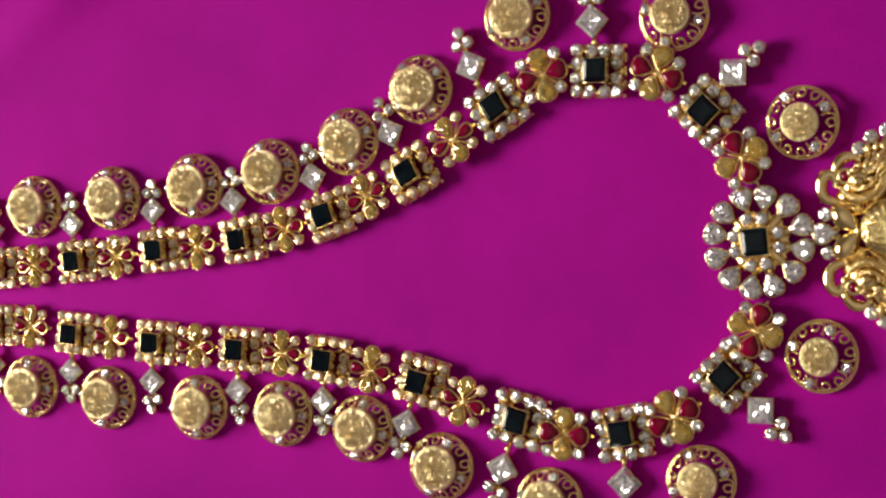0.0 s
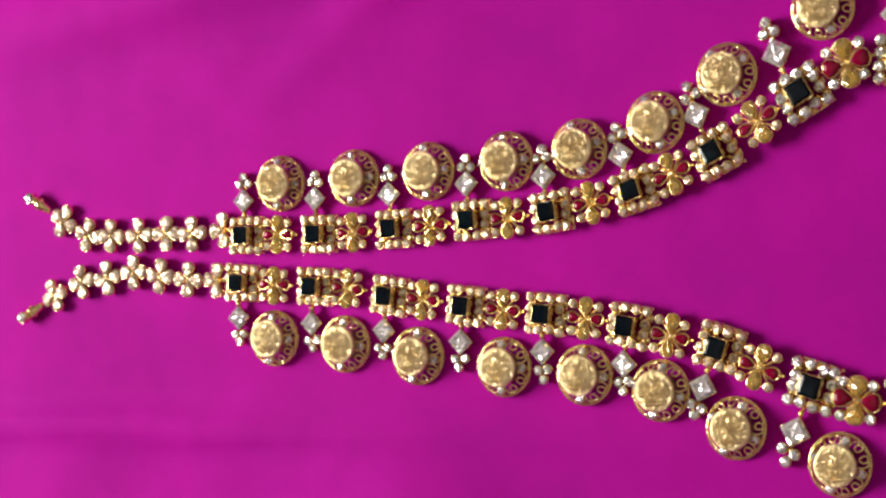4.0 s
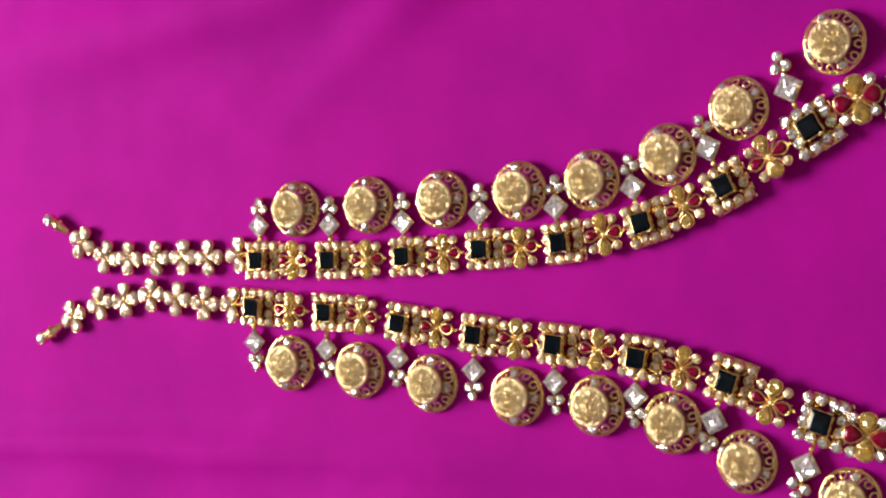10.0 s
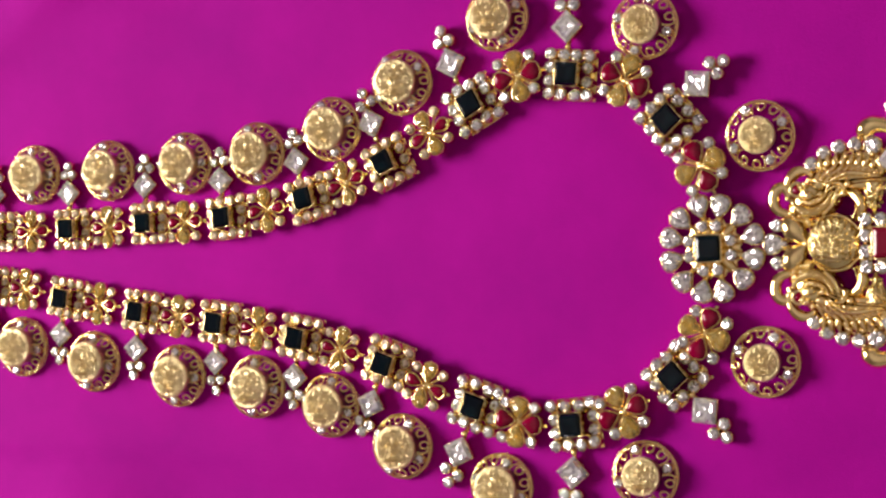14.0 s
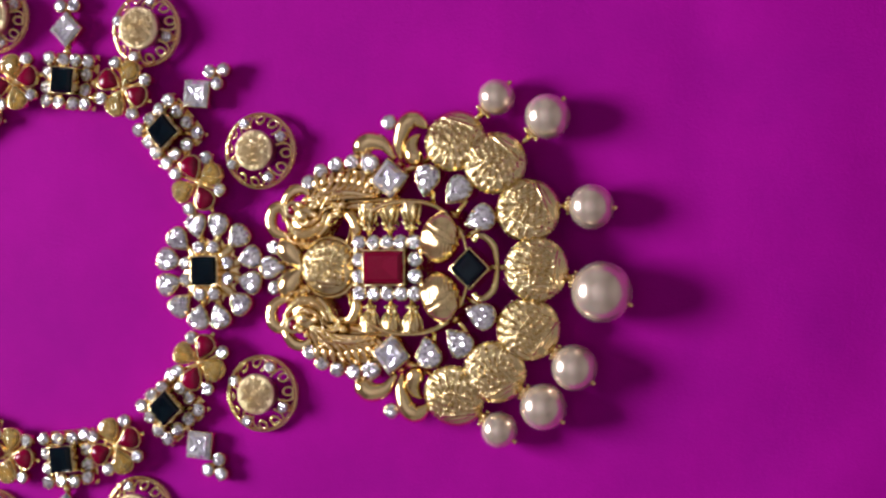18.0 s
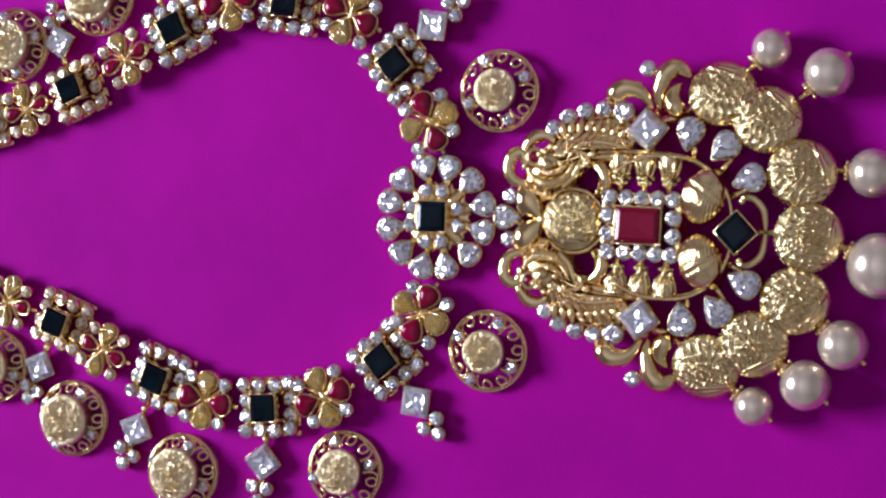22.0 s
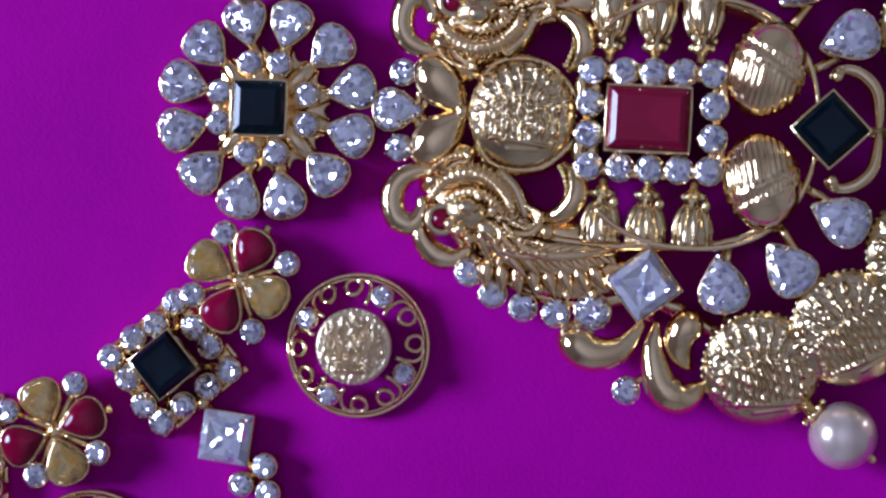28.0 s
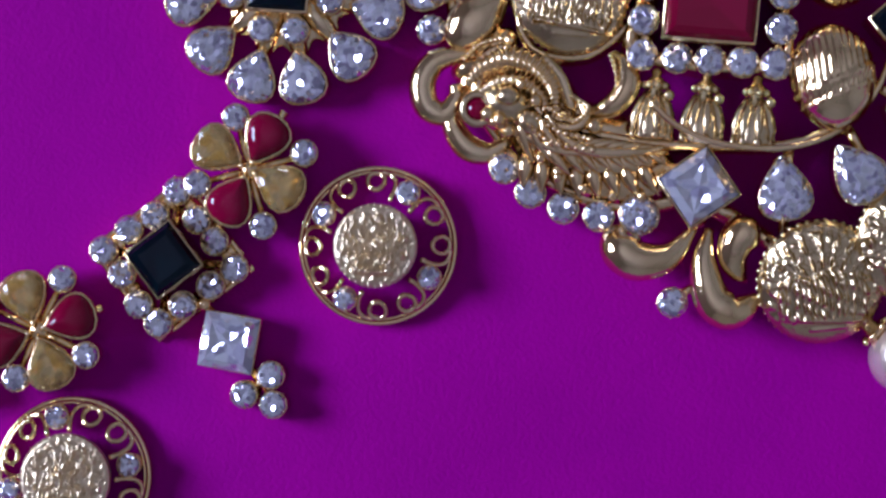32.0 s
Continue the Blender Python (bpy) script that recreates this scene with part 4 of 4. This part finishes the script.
for x, y, z, q in ((19.4, 9.6, 5.2, 0.7), (20.4, 10.0, 5.4, 0.6), (23.4, 8.2, 5.6, 0.6), (22.0, 6.9, 5.6, 0.5), (24.2, 12.9, 4.6, 0.5), (25.8, 14.4, 4.2, 0.5), (28.0, 15.2, 4.0, 0.5), (30.6, 15.6, 3.9, 0.5), (33.0, 15.4, 3.9, 0.45), (23.0, 13.8, 4.0, 0.5)):
    BEADS.append((x, y, z, q))
# tail: two long lobes, short plumes along the outer side, and ribs that sweep out of the body
def mirrored(name, mesh, m, label):
    for s in (-1, 1):
        part(name, mesh, pendant, Matrix.Translation((0, YM * MM, 0)) @ Matrix.Diagonal((1, s, 1, 1)) @ m, label)


rib = curve([(-2.6, -1.3, 0.3), (1.2, 0.1, 0.9), (4.6, 0.1, 0.9), (8.0, -0.2, 0.7), (10.8, -0.5, 0.2)], 6)
g = Shape().add(tube(rib, [0.42 - 0.3 * k / (len(rib) - 1) for k in range(len(rib))], 8))
g.add(egg(5.2, 1.5, 0.5, 20, 6), at(5.0, 0.3, -0.1))
mirrored("tail", g.mesh("tail", GOLD), placed(23.9, 13.0, 4.2, 0), "gold tail of small leaves along a rib")
LEAFLET = Shape().add(leaf(3.2, 1.15, 0.8, 0.3, 16, 8)).mesh("leaflet", GOLD)
for tail in [ob for ob in pendant.children if ob.name.startswith("tail")]:
    for k in range(8):
        part("leaflet", LEAFLET, tail, placed(0.2 + 1.25 * k, -0.1 - 0.04 * k, 0.5, -24, 1.0 - 0.07 * k))
        part("leaflet", LEAFLET, tail, placed(0.5 + 1.25 * k, 0.1 - 0.04 * k, 0.3, 38 - 2 * k, 0.9 - 0.06 * k))
PLUME = Shape().add(leaf(3.4, 1.7, 1.3, 0.3)).mesh("plume", GOLD)
for k in range(8):
    mirrored("plume", PLUME, placed(22.8 + 1.35 * k, 13.6 + 0.30 * k - 0.04 * k * k, 3.4, 85 - 5.5 * k, 0.85), "short gold plume")
for k, run in enumerate(([(22.4, 9.6, 5.0), (22.8, 11.6, 4.8), (23.8, 13.6, 4.2)], [(23.0, 9.6, 5.2), (24.0, 11.8, 5.0), (25.6, 13.6, 4.4)], [(23.8, 9.6, 5.2), (25.4, 11.9, 5.2), (28.0, 13.4, 4.7)],
                        [(24.2, 9.4, 5.2), (26.2, 11.6, 5.4), (29.0, 12.3, 5.3), (32.6, 11.9, 4.9), (34.4, 11.4, 4.4)])):
    mirrored("rib", Shape().add(tapered(run, 0.5, 0.15, 7, 8, 0.4)).mesh("rib", GOLD), placed(-0.3, 0.7), "swept gold rib")
EYE = Shape().add(egg(1.0, 0.95, 0.6)).mesh("ruby", RUBY)
# paired swirls below the square crystals
g = Shape().add(tapered([(31.2, 19.0, 3.0), (31.3, 20.6, 3.3), (33.0, 21.9, 3.5), (35.7, 21.3, 3.5), (37.7, 18.7, 3.4)], 1.9, 0.35, 8, 12, 0.36))
g2 = Shape().add(tapered([(38.4, 18.6, 3.6), (38.2, 21.6, 3.6), (39.3, 24.7, 3.4), (41.3, 25.4, 3.2), (43.3, 23.9, 3.2)], 1.75, 0.35, 8, 12, 0.62))
g2.add(tapered([(42.6, 18.0, 3.6), (41.7, 18.5, 4.0), (40.8, 19.4, 4.0), (40.6, 20.9, 3.8), (41.2, 22.2, 3.4), (42.0, 22.9, 3.0)], 1.7, 0.2, 8, 12, 0.28))
BIRD["swirl"], BIRD["paisley"] = g, g2
MOVE = {"body": (0.0, 1.3), "curl": (0.0, 1.0), "frond": (0.0, 0.0)}
LOOKS = {"crest": "ridged gold crescent", "band": "ridged gold band", "curl": "gold curls and beads", "swirl": "smooth polished gold swirl", "paisley": "smooth polished gold double swirl", "scroll": "gold scrolls", "body": "plump gold body", "frond": "gold comma scroll with beaded edge"}
for name, shape in BIRD.items():
    mirrored(name, shape.mesh(name, STAMPED if name == "body" else GOLD), placed(*MOVE.get(name, (0, 0))), LOOKS[name])
BEAD = Shape().add(ball(1.0, 9, 6)).mesh("bead", GOLD)
for x, y, z, q in BEADS:
    mirrored("bead", BEAD, placed(x - 0.1, y + 1.0, z, 30 * x, q), "")
for x, y, s in both(18.4, 10.2):
    part("ruby", EYE, pendant, placed(x, y, 4.7), "small round ruby")
# border of seven coins that lean outwards
LEAN_OUT = placed(0, 0, 4.6) @ Matrix.Rotation(radians(14), 4, "X") @ placed(0, 0, -4.6)
for k, (x, y) in enumerate(((48.9, 22.2), (56.5, 18.1), (62.0, 9.9), (63.4, -0.1), (61.9, -10.5), (56.1, -18.1), (48.4, -22.4))):
    part("coin", PLATES[k % 4], pendant, placed(x - 0.3, 0.985 * y, -0.6 + 0.5 * (k % 2), math.degrees(math.atan2(y, x - 44)) + 90, 1.06) @ LEAN_OUT, "domed stamped gold coin with beaded edge")

# everything on the back frame stands as high as the frame does there
for ob in pendant.children:
    if ob.name != "back_frame":
        low, high = ob.bound_box[0], ob.bound_box[6]
        mid = ob.matrix_basis @ Vector([(a + b) / 2 for a, b in zip(low, high)])
        ob.matrix_basis = Matrix.Translation([k * MM for k in seat(mid.x / MM, mid.y / MM)]) @ ob.matrix_basis

# ---- pearls ----
def pearl(x, y, r, tx, ty):
    """A pearl on a pin, its cap towards the point that it hangs from."""
    a = math.degrees(math.atan2(ty - y, tx - x))
    ob = thing("pearl_drop", "round cream pearl drop with gold cap and pin", "pearl", placed(x, y, 0, a), "pearls hanging from the pendant")
    part("pearl", Shape().add(ball(r, 40, 26)).mesh("pearl", PEARL), ob, placed(0, 0, r))
    cap = Shape().add(lathe([(0.95, 0.0), (1.15, 0.25), (0.7, 0.5), (0.5, 1.3), (0.3, 1.5)], 12))
    for k in range(7):
        cap.add(ball(0.32, 6, 4), at(1.05 * math.cos(0.9 * k), 1.05 * math.sin(0.9 * k), 0.35))
    gap = max(math.hypot(tx - x, ty - y) - r - 5.0, 0.6)
    cap.add(tube([(0, 0, 1.2), (0, 0, 1.6 + gap)], 0.25, 6)).add(ring(0.55, 0.2, 0, 12, 6), Matrix.Translation((0, 0, 1.4 + gap * 0.5)) @ Matrix.Rotation(radians(90), 4, "X"))
    part("cap", cap.mesh("cap", GOLD), ob, Matrix.Translation((r * 0.97 * MM, 0, r * MM)) @ Matrix.Rotation(radians(90), 4, "Y") @ Matrix.Diagonal((1.2, 1.2, 1.0, 1.0)), "beaded gold cap with link")
    part("pin", Shape().add(ball(0.45, 8, 6)).mesh("pin", GOLD), ob, placed(-r - 0.25, 0, r), "gold pin head")


for x, y, r, tx, ty in ((56.2, 30.0, 3.1, 51.7, 25.6), (65.5, 26.2, 3.85, 59.8, 20.6), (73.1, 10.3, 3.8, 64.8, 10.8), (75.1, -4.4, 5.1, 65.8, -0.3), (69.9, -17.5, 3.9, 63.7, -12.7),
                        (64.4, -24.4, 3.95, 58.1, -19.8), (56.2, -28.6, 3.1, 51.5, -25.3)):
    (x, y), (tx, ty) = ((LAY @ Vector((u * MM, v * MM, 0))).xy / MM for u, v in ((x - 0.3, 0.97 * y), (tx, 0.97 * ty)))
    pearl(x, y, 0.98 * r, tx, ty)
